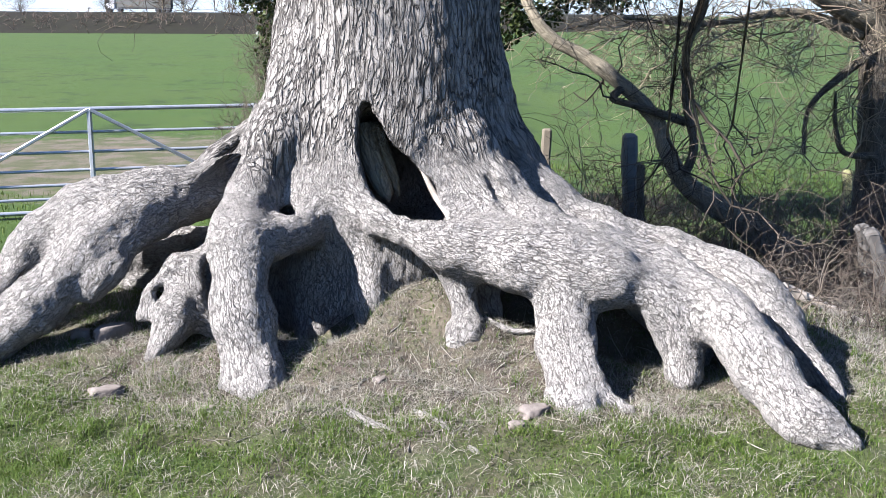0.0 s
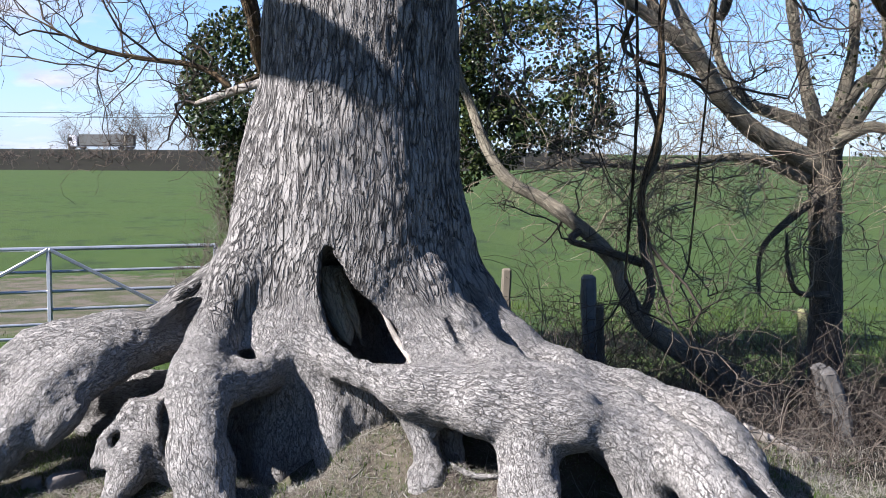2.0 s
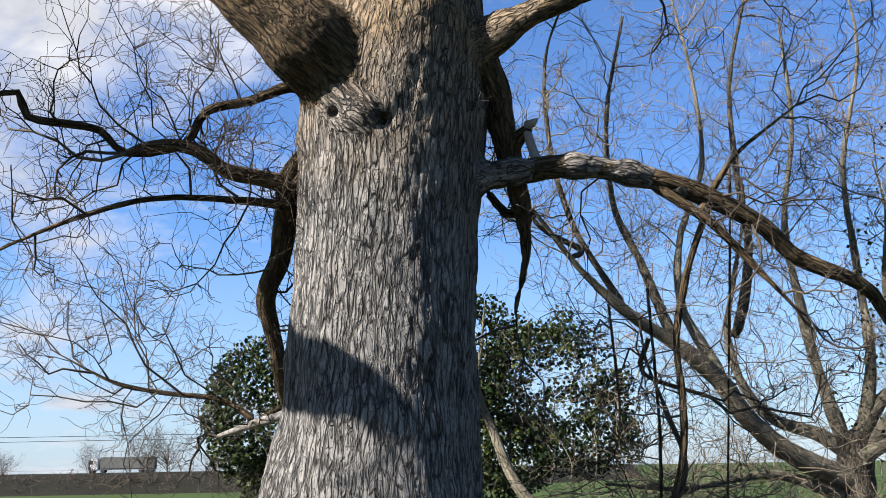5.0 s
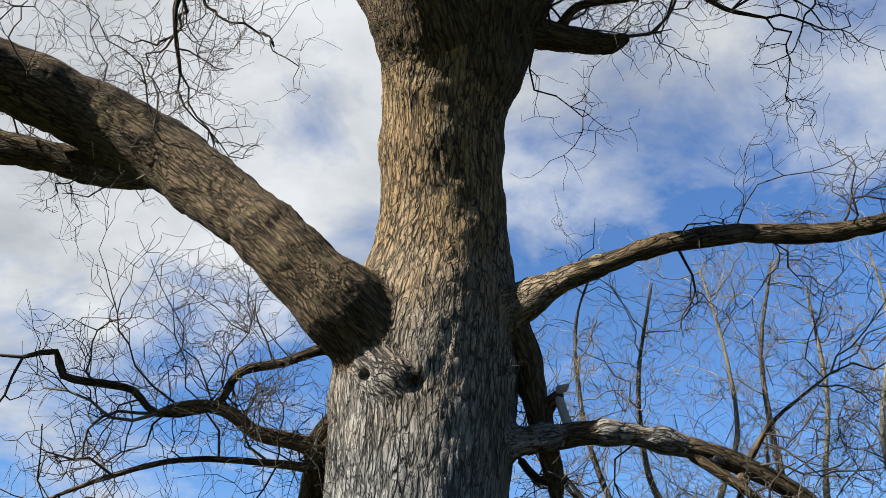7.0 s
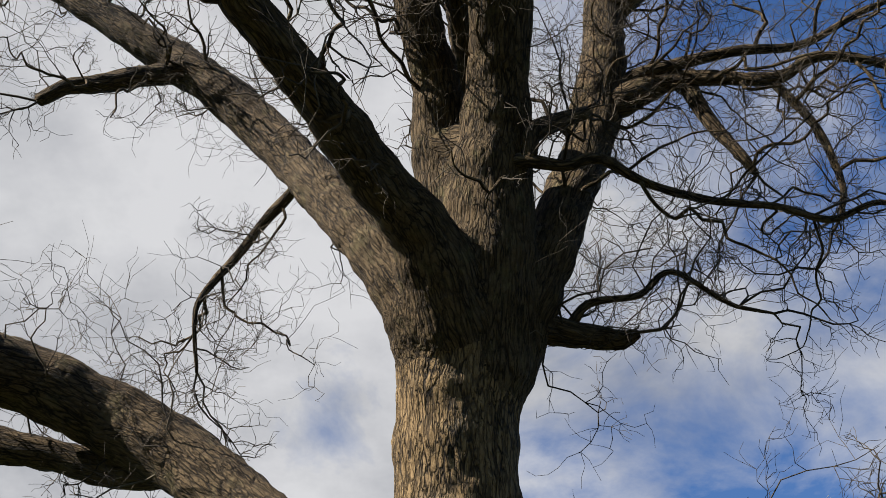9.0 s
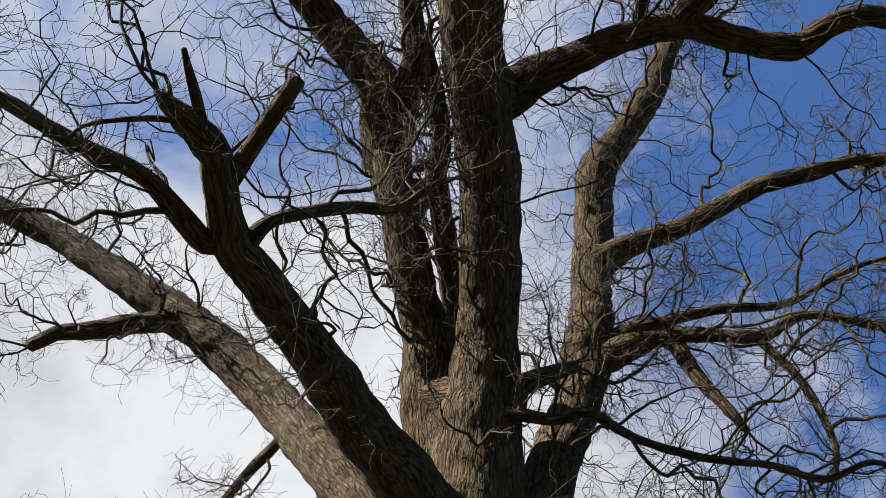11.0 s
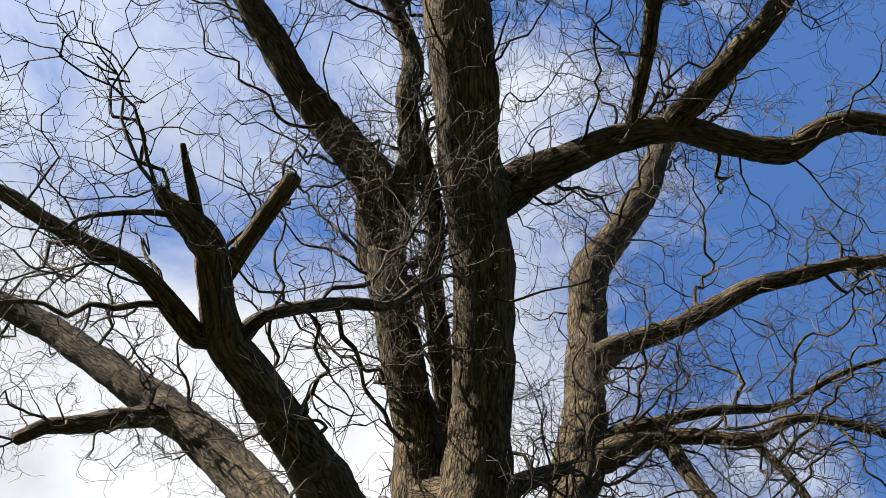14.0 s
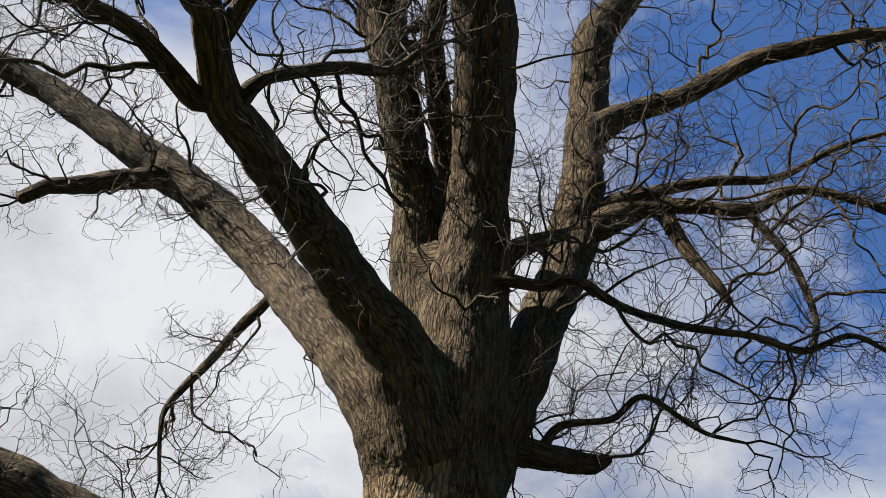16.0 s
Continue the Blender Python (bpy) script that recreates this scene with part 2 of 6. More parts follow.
ROAD = plain_material("road_barrier_steel", (0.2720, 0.2880, 0.3040), (0.1920, 0.2000, 0.2160), 2.0, 0.6, 0.001, 0.4)
BANK = plain_material("bank_scrub", (0.0071, 0.0062, 0.0041), (0.0099, 0.0103, 0.0049), 0.35, 0.95, 0.05)


def ground_material():
    """Pasture: green sward, straw and bare trodden soil near the tree, all by noise and by the plan."""
    mat, n, shader = material("pasture", 0.95)
    pos = n("ShaderNodeNewGeometry").outputs["Position"]
    xyz = n("ShaderNodeSeparateXYZ", {0: pos})
    big, mid, tiny = n.noise(pos, 0.09, 4.0, 0.6), n.noise(pos, 2.2, 6.0, 0.65), n.noise(pos, 55.0, 5.0, 0.7)
    green = n.mix(n.ramp(big, (0.35, 0.0), (0.65, 1.0)), (0.0265, 0.0480, 0.0085), (0.0350, 0.0520, 0.0110))
    green = n.mix(n.ramp(n.noise(pos, 0.8, 6.0, 0.7), (0.42, 0.0), (0.72, 0.22)), green, (0.0500, 0.0640, 0.0210))
    green = n.mix(n.ramp(tiny, (0.3, 0.55), (0.62, 0.0)), green, (0.0106, 0.0228, 0.0053))
    green = n.mix(n.ramp(n.noise(n("ShaderNodeMapping", {0: pos, 3: (1, 0.5, 1)}).outputs[0], 3.2, 6.0, 0.75), (0.45, 0.0), (0.65, 0.4)), green, (0.0160, 0.0330, 0.0060))
    tussock = n.ramp(n.noise(n("ShaderNodeMapping", {0: pos, 3: (1, 0.6, 1)}).outputs[0], 0.7, 5.0, 0.8), (0.53, 0.0), (0.62, 0.8))
    green = n.mix(tussock, green, (0.0122, 0.0228, 0.0068))
    soil = n.mix(n.ramp(mid, (0.3, 0.0), (0.7, 1.0)), (0.086, 0.070, 0.056), (0.0365, 0.0289, 0.0220))
    soil = n.mix(n.ramp(tiny, (0.35, 0.6), (0.6, 0.0)), soil, (0.0205, 0.0152, 0.0114))
    straw = n.mix(n.ramp(tiny, (0.3, 0.0), (0.7, 1.0)), (0.064, 0.054, 0.036), (0.0897, 0.0790, 0.0570))
    lawn = n.math("MULTIPLY", n.ramp(n.math("MULTIPLY", xyz.outputs[1], 0.1), (0.62, 1.0), (0.85, 0.0)), n.ramp(mid, (0.40, 0.25), (0.62, 0.95)))
    green = n.mix(lawn, green, n.mix(n.ramp(tiny, (0.35, 0.0), (0.62, 1.0)), (0.023, 0.024, 0.012), (0.0547, 0.0479, 0.0304)))
    # Bare round the tree (an oval), and a trodden, muddy gateway.
    def oval(cx, cy, rx, ry):
        a = n.math("POWER", n.math("DIVIDE", n.math("SUBTRACT", xyz.outputs[0], cx), rx), 2.0)
        b = n.math("POWER", n.math("DIVIDE", n.math("SUBTRACT", xyz.outputs[1], cy), ry), 2.0)
        return n.math("ADD", n.math("SQRT", n.math("ADD", a, b)), n.math("MULTIPLY", n.math("SUBTRACT", mid, 0.5), 0.9))
    near = n.ramp(oval(0.1, 5.6, 2.6, 1.75), (0.75, 1.0), (1.05, 0.0))
    gateway = n.ramp(oval(-5.0, 15.0, 3.6, 3.6), (0.8, 0.95), (1.1, 0.0))
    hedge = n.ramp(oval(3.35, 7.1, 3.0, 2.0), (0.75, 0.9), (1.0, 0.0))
    tone = n.mix(near, green, n.mix(n.ramp(n.noise(pos, 6.5, 5.0, 0.7), (0.52, 0.0), (0.62, 0.65)), n.mix(n.ramp(mid, (0.44, 0.0), (0.56, 0.75)), soil, straw), (0.0304, 0.0380, 0.0152)))
    tone = n.mix(gateway, tone, n.mix(n.ramp(mid, (0.42, 0.0), (0.56, 0.9)), (0.074, 0.062, 0.048), (0.038, 0.042, 0.018)))
    # Hedge bottom: dark litter soil, with the brush's shade put into its colour.
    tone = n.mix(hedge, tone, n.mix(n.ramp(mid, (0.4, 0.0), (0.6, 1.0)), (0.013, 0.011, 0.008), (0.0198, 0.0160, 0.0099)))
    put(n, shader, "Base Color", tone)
    put(n, shader, "Specular IOR Level", 0.10)
    bump(n, shader, n.math("ADD", n.math("MULTIPLY", mid, 2.0), tiny), 0.7, 0.02)
    return mat


PASTURE = ground_material()

# ---- tools ----
rng = np.random.default_rng(7)


def hashed(i, j, k, seed):
    h = (i.astype(np.int64) * 374761393 + j.astype(np.int64) * 668265263 + k.astype(np.int64) * 2147483647 + seed * 1274126177) & 0x7FFFFFFF
    h = ((h ^ (h >> 13)) * 1103515245 + 12345) & 0x7FFFFFFF
    h = ((h ^ (h >> 11)) * 22695477 + 1) & 0x7FFFFFFF
    return ((h ^ (h >> 15)) & 0xFFFFF) / 1048575.0


def value_noise(p, seed=0):
    """Smooth noise from 0 to 1 at each row of p."""
    c = np.floor(p)
    f = p - c
    f = f * f * (3 - 2 * f)
    i, j, k = c.T.astype(np.int64)
    out = 0
    for a in (0, 1):
        for b in (0, 1):
            for d in (0, 1):
                w = (f[:, 0] if a else 1 - f[:, 0]) * (f[:, 1] if b else 1 - f[:, 1]) * (f[:, 2] if d else 1 - f[:, 2])
                out = out + w * hashed(i + a, j + b, k + d, seed)
    return out


def fbm(p, octaves=3, seed=0):
    return sum(value_noise(p * 2**o, seed + o) / 2**o for o in range(octaves)) / sum(1 / 2**o for o in range(octaves))


def cell_gap(p, seed=0):
    """Voronoi: second distance less the first, which is near 0 along the cracks between plates."""
    c = np.floor(p).astype(np.int64)
    d1, d2 = np.full(len(p), 9.0), np.full(len(p), 9.0)
    for a in (-1, 0, 1):
        for b in (-1, 0, 1):
            for d in (-1, 0, 1):
                i, j, k = (c + (a, b, d)).T
                at = np.stack([i + hashed(i, j, k, seed), j + hashed(i, j, k, seed + 1), k + hashed(i, j, k, seed + 2)], 1)
                far = np.sqrt(((at - p) ** 2).sum(1))
                d2 = np.where(far < d1, d1, np.minimum(d2, far))
                d1 = np.minimum(d1, far)
    return d2 - d1


def mesh_of(name, verts, polys, mat, smooth=True, bark=None, normals=None):
    """A mesh from numpy arrays: polys is a list of (count, corners) index arrays."""
    me = bpy.data.meshes.new(name)
    verts = np.asarray(verts, np.float32)
    loops = np.concatenate([p.ravel() for p in polys]).astype(np.int32)
    sizes = np.concatenate([np.full(len(p), p.shape[1]) for p in polys]).astype(np.int32)
    me.vertices.add(len(verts))
    me.vertices.foreach_set("co", verts.ravel())
    me.loops.add(len(loops))
    me.loops.foreach_set("vertex_index", loops)
    me.polygons.add(len(sizes))
    me.polygons.foreach_set("loop_start", np.concatenate([[0], np.cumsum(sizes)[:-1]]).astype(np.int32))
    me.polygons.foreach_set("use_smooth", np.full(len(sizes), smooth))
    if bark is not None:
        me.attributes.new("bark", "FLOAT_VECTOR", "POINT").data.foreach_set("vector", np.asarray(bark, np.float32).ravel())
    me.materials.append(mat)
    me.update(calc_edges=True)
    me.validate()
    if normals is not None:
        me.normals_split_custom_set_from_vertices(normals)
    return me


def part(name, me, parent, label="", local=False):
    """A part of a thing; its mesh stands in world places unless local."""
    ob = new(name, me)
    ob.parent = parent
    if not local:
        ob.matrix_parent_inverse = Matrix.Translation(parent.location).inverted()
    return tagged(ob, label=label)


def bm_mesh(name, bm, mat, smooth=False):
    me = bpy.data.meshes.new(name)
    bm.to_mesh(me)
    bm.free()
    me.materials.append(mat)
    if smooth:
        me.polygons.foreach_set("use_smooth", [True] * len(me.polygons))
    return me


def empty(name, at, label, category, group="", kind=""):
    ob = new(name)
    ob.location = at
    return tagged(ob, label, category, group, kind)


def spline(points, step):
    """A smooth line through (x, y, z, radius) rows, cut about every step metres."""
    p = np.asarray(points, float)
    p = np.vstack([2 * p[0] - p[1], p, 2 * p[-1] - p[-2]])
    out = []
    for i in range(1, len(p) - 2):
        a, b, c, d = p[i - 1 : i + 3]
        m = max(2, int(np.linalg.norm(c[:3] - b[:3]) / step))
        t = np.linspace(0, 1, m, endpoint=False)[:, None]
        out.append(0.5 * (2 * b + (c - a) * t + (2 * a - 5 * b + 4 * c - d) * t**2 + (3 * b - a - 3 * c + d) * t**3))
    out.append(p[-2][None])
    out = np.concatenate(out)
    out[:, 3] = np.maximum(out[:, 3], 0.0015)
    return out


def frames(line):
    """Tangents and two carried-along sideways axes for a line."""
    t = np.gradient(line[:, :3], axis=0)
    t /= np.linalg.norm(t, axis=1)[:, None] + 1e-12
    n1 = np.zeros_like(t)
    seed = np.array([0.0, 1.0, 0.0]) if abs(t[0, 1]) < 0.8 else np.array([1.0, 0.0, 0.0])
    n1[0] = np.cross(t[0], seed)
    n1[0] /= np.linalg.norm(n1[0])
    for i in range(1, len(t)):
        v = n1[i - 1] - t[i] * (n1[i - 1] @ t[i])
        n1[i] = v / (np.linalg.norm(v) + 1e-12)
    return t, n1, np.cross(t, n1)


GRAIN = 0.22  # grain runs along the wood: the long way is squeezed by this


def tube(points, step=0.05, sides=10, rough=0.0, crack=0.0, seed=0, cap=True):
    """Vertices, faces and grain coordinates of a round, knobbly limb along points."""
    line = spline(points, step)
    t, n1, n2 = frames(line)
    s = np.concatenate([[0], np.cumsum(np.linalg.norm(np.diff(line[:, :3], axis=0), axis=1))])
    a = np.linspace(0, 2 * np.pi, sides, endpoint=False)
    u, v = np.cos(a)[None] * line[:, 3:4], np.sin(a)[None] * line[:, 3:4]
    out = np.cos(a)[None, :, None] * n1[:, None] + np.sin(a)[None, :, None] * n2[:, None]
    q = np.stack([u, v, np.broadcast_to(s[:, None] * GRAIN, u.shape)], -1).reshape(-1, 3) + seed * 3.7
    rad = np.repeat(line[:, 3], sides)
    swell = np.zeros(len(q))
    if rough:
        swell += rad * rough * (fbm(q * [6, 6, 20] + 11, 3, seed) - 0.5) * 2
    if crack:
        warp = np.stack([value_noise(q * 9 + 5 * i, 40 + i) for i in range(3)], 1) * 0.05
        swell -= crack * np.clip(1 - cell_gap((q + warp) * 22, 3) / 0.35, 0, 1)
    verts = (line[:, None, :3] + out * line[:, 3][:, None, None]).reshape(-1, 3) + out.reshape(-1, 3) * swell[:, None]
    m = len(line)
    i, j = np.meshgrid(np.arange(m - 1), np.arange(sides), indexing="ij")
    k = (j + 1) % sides
    quads = np.stack([i * sides + j, i * sides + k, (i + 1) * sides + k, (i + 1) * sides + j], -1).reshape(-1, 4)
    polys = [quads]
    if cap:
        verts = np.vstack([verts, line[0, :3], line[-1, :3] + t[-1] * line[-1, 3] * 0.4])
        q = np.vstack([q, q[:sides].mean(0), q[-sides:].mean(0)])
        j = np.arange(sides)
        polys.append(np.stack([np.full(sides, m * sides), (j + 1) % sides, j], 1))
        polys.append(np.stack([np.full(sides, m * sides + 1), (m - 1) * sides + j, (m - 1) * sides + (j + 1) % sides], 1))
    return verts, polys, q


class Bundle:
    """Many small pieces joined in one mesh; thin stems wait as lines and are skinned together."""

    def __init__(self):
        self.verts, self.polys, self.count, self.stems = [], {}, 0, {}

    def add(self, verts, polys):
        self.verts.append(verts)
        for p in polys:
            self.polys.setdefault(p.shape[1], []).append(p + self.count)
        self.count += len(verts)

    def mesh(self, name, mat, smooth=True):
        for (m, sides), rows in self.stems.items():
            line = np.array([r[0] for r in rows])
            t = np.gradient(line, axis=1)
            t /= np.linalg.norm(t, axis=2, keepdims=True) + 1e-12
            aside = np.cross(t[:, m // 2], np.random.default_rng(3).normal(0, 1, (len(rows), 3)))[:, None]
            n1 = aside - t * (t * aside).sum(2, keepdims=True)
            n1 /= np.linalg.norm(n1, axis=2, keepdims=True) + 1e-12
            n2 = np.cross(t, n1)
            r = np.array([r[1] for r in rows])[:, None] + np.array([r[2] - r[1] for r in rows])[:, None] * np.linspace(0, 1, m)
            a = np.linspace(0, 2 * np.pi, sides, endpoint=False)
            v = line[:, :, None] + r[:, :, None, None] * (np.cos(a)[:, None] * n1[:, :, None] + np.sin(a)[:, None] * n2[:, :, None])
            i, j = np.meshgrid(np.arange(m - 1), np.arange(sides), indexing="ij")
            k = (j + 1) % sides
            q = np.stack([i * sides + j, i * sides + k, (i + 1) * sides + k, (i + 1) * sides + j], -1).reshape(-1, 4)
            self.add(v.reshape(-1, 3), [(q[None] + (np.arange(len(rows)) * m * sides)[:, None, None]).reshape(-1, 4)])
        return mesh_of(name, np.concatenate(self.verts), [np.concatenate(p) for p in self.polys.values()], mat, smooth)


def stick(bundle, line, r0, r1, sides=3):
    """A thin stem along a few points."""
    bundle.stems.setdefault((len(line), sides), []).append((np.asarray(line, float), r0, r1))


def spray(bundle, p, way, length, r, level, lift=0.12, wild=0.35, kids=5):
    """A crooked spray of twigs that forks level times."""
    m = 6 if level > 1 else 5 if level else 3
    turns = rng.normal(0, wild, (m, 3)) + (0, 0, lift)
    kinks = rng.normal(0, wild * 0.8, (m, 3))
    d, line = np.array(way, float), np.empty((m + 1, 3))
    line[0] = p
    ways = np.empty((m, 3))
    for i in range(m):
        d = d + turns[i] * 0.6
        d /= math.sqrt(d[0] * d[0] + d[1] * d[1] + d[2] * d[2]) + 1e-9
        e = d + kinks[i]
        e /= math.sqrt(e[0] * e[0] + e[1] * e[1] + e[2] * e[2]) + 1e-9
        ways[i] = e
        line[i + 1] = line[i] + e * (length / m)
    stick(bundle, line, r, max(0.0013, r * (0.45 if level else 0.35)), 4 if r > 0.006 else 3)
    if level:
        at = rng.integers(1, m + 1, kids)
        sides = np.cross(ways[at - 1], rng.normal(0, 1, (kids, 3)))
        sides /= np.linalg.norm(sides, axis=1)[:, None] + 1e-9
        sizes = rng.uniform(0.35, 0.65, kids)
        for i, s, f in zip(at, sides, sizes):
            spray(bundle, line[i], ways[i - 1] * 0.55 + s * 0.85, length * f, max(0.0016, r * 0.5), level - 1, lift, wild, kids)


# ---- ground: one sheet from the tree's mound to the horizon ----


def ground_z(x, y):
    """Height of the ground: level where the camera stands, a mound under the tree, a fall to the field behind."""
    x, y = np.asarray(x, float), np.asarray(y, float)
    d = np.sqrt(((x + 0.1) / 1.7) ** 2 + (y - 6.0) ** 2)
    mound = 0.34 * (1 - np.clip((d - 0.55) / 1.15, 0, 1) ** 2 * (3 - 2 * np.clip((d - 0.55) / 1.15, 0, 1)))
    k = np.clip((y - 6.2) / 3.0, 0, 1)
    fall = -0.36 * k * k * (3 - 2 * k)
    right = -0.10 * np.clip((x - 1.2) / 1.5, 0, 1) * np.clip((y - 4.0) / 2, 0, 1)
    far = -np.clip((y - 12) / 230, 0, 1) * 2.6 + np.clip((y - 12) / 230, 0, 1) * np.clip((x + 5) / 60, 0, 1) * 1.6
    for cx, cy, r, deep in ((-0.88, 5.58, 0.27, 0.34), (-1.2, 5.55, 0.34, 0.22), (-0.62, 5.2, 0.24, 0.26), (0.36, 5.2, 0.18, 0.2), (0.86, 5.05, 0.2, 0.22), (1.22, 4.95, 0.14, 0.16)):
        mound = mound - deep * np.exp(-((x - cx) ** 2 + (y - cy) ** 2) / r**2)
    p = np.stack([x.ravel(), y.ravel(), 0 * x.ravel()], 1)
    near = np.clip(1 - np.abs(y - 5) / 12, 0, 1).ravel()
    rough = ((fbm(p * 1.7 + 50, 3, 5) - 0.5) * 0.11 + (fbm(p * 9 + 70, 3, 9) - 0.5) * 0.05) * near
    return mound + fall + right + far + rough.reshape(x.shape)


def lines_out(lo, hi, step, end, grow=1.25):
    inner = list(np.arange(lo, hi + 1e-6, step))
    a, s = [], step
    v = hi
    while v < end:
        s *= grow
        v += s
        a.append(v)
    b, s, v = [], step, lo
    while v > -end:
        s *= grow
        v -= s
        b.append(v)
    return np.array(b[::-1] + inner + a)


gx, gy = lines_out(-2.8, 2.8, 0.034, 3000, 1.12), lines_out(3.0, 6.6, 0.034, 3000, 1.12)
GX, GY = np.meshgrid(gx, gy, indexing="ij")
gz = ground_z(GX, GY)
gi, gj = np.meshgrid(np.arange(len(gx) - 1), np.arange(len(gy) - 1), indexing="ij")
gn = len(gy)
gq = np.stack([gi * gn + gj, (gi + 1) * gn + gj, (gi + 1) * gn + gj + 1, gi * gn + gj + 1], -1).reshape(-1, 4)
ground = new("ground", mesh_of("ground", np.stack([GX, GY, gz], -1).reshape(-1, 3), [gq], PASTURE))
tagged(ground, "green spring pasture worn to soil and straw round the tree", "field", kind="structure")

# ---- the oak: trunk and roots are one grown-together body ----
oak = empty("oak_tree", (-0.3, 5.9, 0), "old bare oak with huge exposed arching roots on a bank", "tree")
BODY = []  # (part, line): the wood that grows together


def grown(name, *points):
    BODY.append((name, spline(points, 0.06)))


grown("trunk", (-0.30, 5.95, -0.20, 0.620), (-0.30, 5.93, 0.40, 0.660), (-0.31, 5.90, 0.85, 0.660), (-0.29, 5.87, 1.25, 0.585), (-0.27, 5.85, 1.70, 0.545), (-0.25, 5.85, 2.20, 0.515), (-0.23, 5.85, 2.80, 0.490), (-0.20, 5.85, 3.25, 0.505), (-0.17, 5.85, 3.75, 0.520), (-0.11, 5.81, 4.18, 0.467), (-0.06, 5.72, 4.69, 0.378), (-0.07, 5.52, 5.25, 0.369), (-0.02, 5.29, 5.73, 0.375), (0.03, 5.06, 6.22, 0.313))
grown("root", (-1.15, 5.60, 0.75, 0.135), (-1.34, 5.50, 0.72, 0.154), (-1.60, 5.40, 0.69, 0.166), (-1.85, 5.35, 0.64, 0.151), (-2.05, 5.30, 0.51, 0.129), (-2.18, 5.25, 0.34, 0.114), (-2.32, 5.20, 0.15, 0.100))
grown("root", (-1.53, 5.35, 0.66, 0.129), (-1.70, 5.20, 0.56, 0.133), (-1.84, 5.10, 0.41, 0.132), (-1.98, 5.00, 0.26, 0.123), (-2.13, 4.95, 0.13, 0.109), (-2.29, 4.90, 0.01, 0.068))
grown("root", (-1.48, 5.35, 0.59, 0.072), (-1.57, 5.20, 0.53, 0.070), (-1.63, 5.10, 0.42, 0.072), (-1.71, 5.05, 0.31, 0.062))
grown("root", (-0.91, 5.75, 0.42, 0.171), (-0.93, 5.75, 0.13, 0.173), (-0.93, 5.72, -0.22, 0.190))
grown("root", (-1.76, 5.72, 0.37, 0.093), (-1.57, 5.76, 0.35, 0.140), (-1.36, 5.80, 0.34, 0.157), (-1.11, 5.80, 0.37, 0.173))
grown("root", (-1.70, 5.72, 0.18, 0.094), (-1.46, 5.76, 0.15, 0.141), (-1.11, 5.76, 0.16, 0.173))
grown("collar", (-0.93, 5.60, 1.14, 0.074), (-1.01, 5.50, 0.97, 0.052), (-1.14, 5.45, 0.88, 0.041), (-1.31, 5.42, 0.82, 0.035), (-1.51, 5.42, 0.79, 0.026))
grown("trunk", (-0.61, 5.82, 1.89, 0.208), (-0.67, 5.72, 1.54, 0.193), (-0.76, 5.55, 1.20, 0.169), (-0.89, 5.42, 0.93, 0.130), (-0.98, 5.30, 0.72, 0.131), (-0.98, 5.00, 0.58, 0.135))
grown("root", (-0.54, 5.45, 0.78, 0.131), (-0.70, 5.30, 0.62, 0.107), (-0.81, 5.10, 0.57, 0.107), (-0.95, 4.95, 0.56, 0.134), (-0.95, 4.85, 0.45, 0.137), (-0.93, 4.78, 0.30, 0.139), (-0.88, 4.70, 0.14, 0.130), (-0.85, 4.62, 0.03, 0.134), (-0.79, 4.50, -0.06, 0.088))
grown("root", (-0.91, 4.68, 0.09, 0.091), (-0.96, 4.60, 0.01, 0.051), (-1.03, 4.52, -0.05, 0.040))
grown("root", (-0.58, 5.55, 0.55, 0.134), (-0.62, 5.50, 0.35, 0.131), (-0.66, 5.45, 0.15, 0.125), (-0.67, 5.40, -0.09, 0.125))
grown("root", (-1.40, 5.66, 0.68, 0.120), (-1.16, 5.76, 0.80, 0.160), (-0.85, 5.82, 0.98, 0.210))
# Unseen column hidden behind the front root, added to block sun from the cavity.
grown("root", (-0.72, 5.48, 0.72, 0.120), (-0.98, 5.38, 0.56, 0.130), (-1.07, 5.36, 0.30, 0.125), (-1.08, 5.32, 0.00, 0.110))
grown("root", (-1.05, 5.00, 0.13, 0.096), (-1.16, 5.00, 0.21, 0.082), (-1.25, 4.98, 0.26, 0.090), (-1.31, 4.92, 0.15, 0.089), (-1.38, 4.88, 0.02, 0.070), (-1.42, 4.85, -0.07, 0.040))
grown("root", (-1.23, 5.00, 0.27, 0.057), (-1.28, 5.05, 0.37, 0.055), (-1.33, 5.05, 0.43, 0.047), (-1.23, 5.10, 0.46, 0.047), (-1.13, 5.15, 0.51, 0.050))
grown("root", (-1.17, 4.98, 0.23, 0.035), (-1.18, 5.00, 0.35, 0.035), (-1.20, 5.05, 0.44, 0.033))
grown("root", (-1.46, 5.00, 0.21, 0.041), (-1.44, 5.00, 0.29, 0.041), (-1.40, 5.00, 0.38, 0.022))
grown("root", (-0.53, 5.40, 0.79, 0.101), (-0.38, 5.25, 0.71, 0.093), (-0.23, 5.12, 0.65, 0.099), (-0.04, 5.00, 0.58, 0.113), (0.18, 4.93, 0.56, 0.139), (0.39, 4.87, 0.54, 0.158), (0.59, 4.82, 0.49, 0.157), (0.80, 4.78, 0.47, 0.130), (0.95, 4.76, 0.41, 0.117), (1.06, 4.74, 0.30, 0.114), (1.10, 4.72, 0.17, 0.112), (1.11, 4.68, 0.04, 0.091))
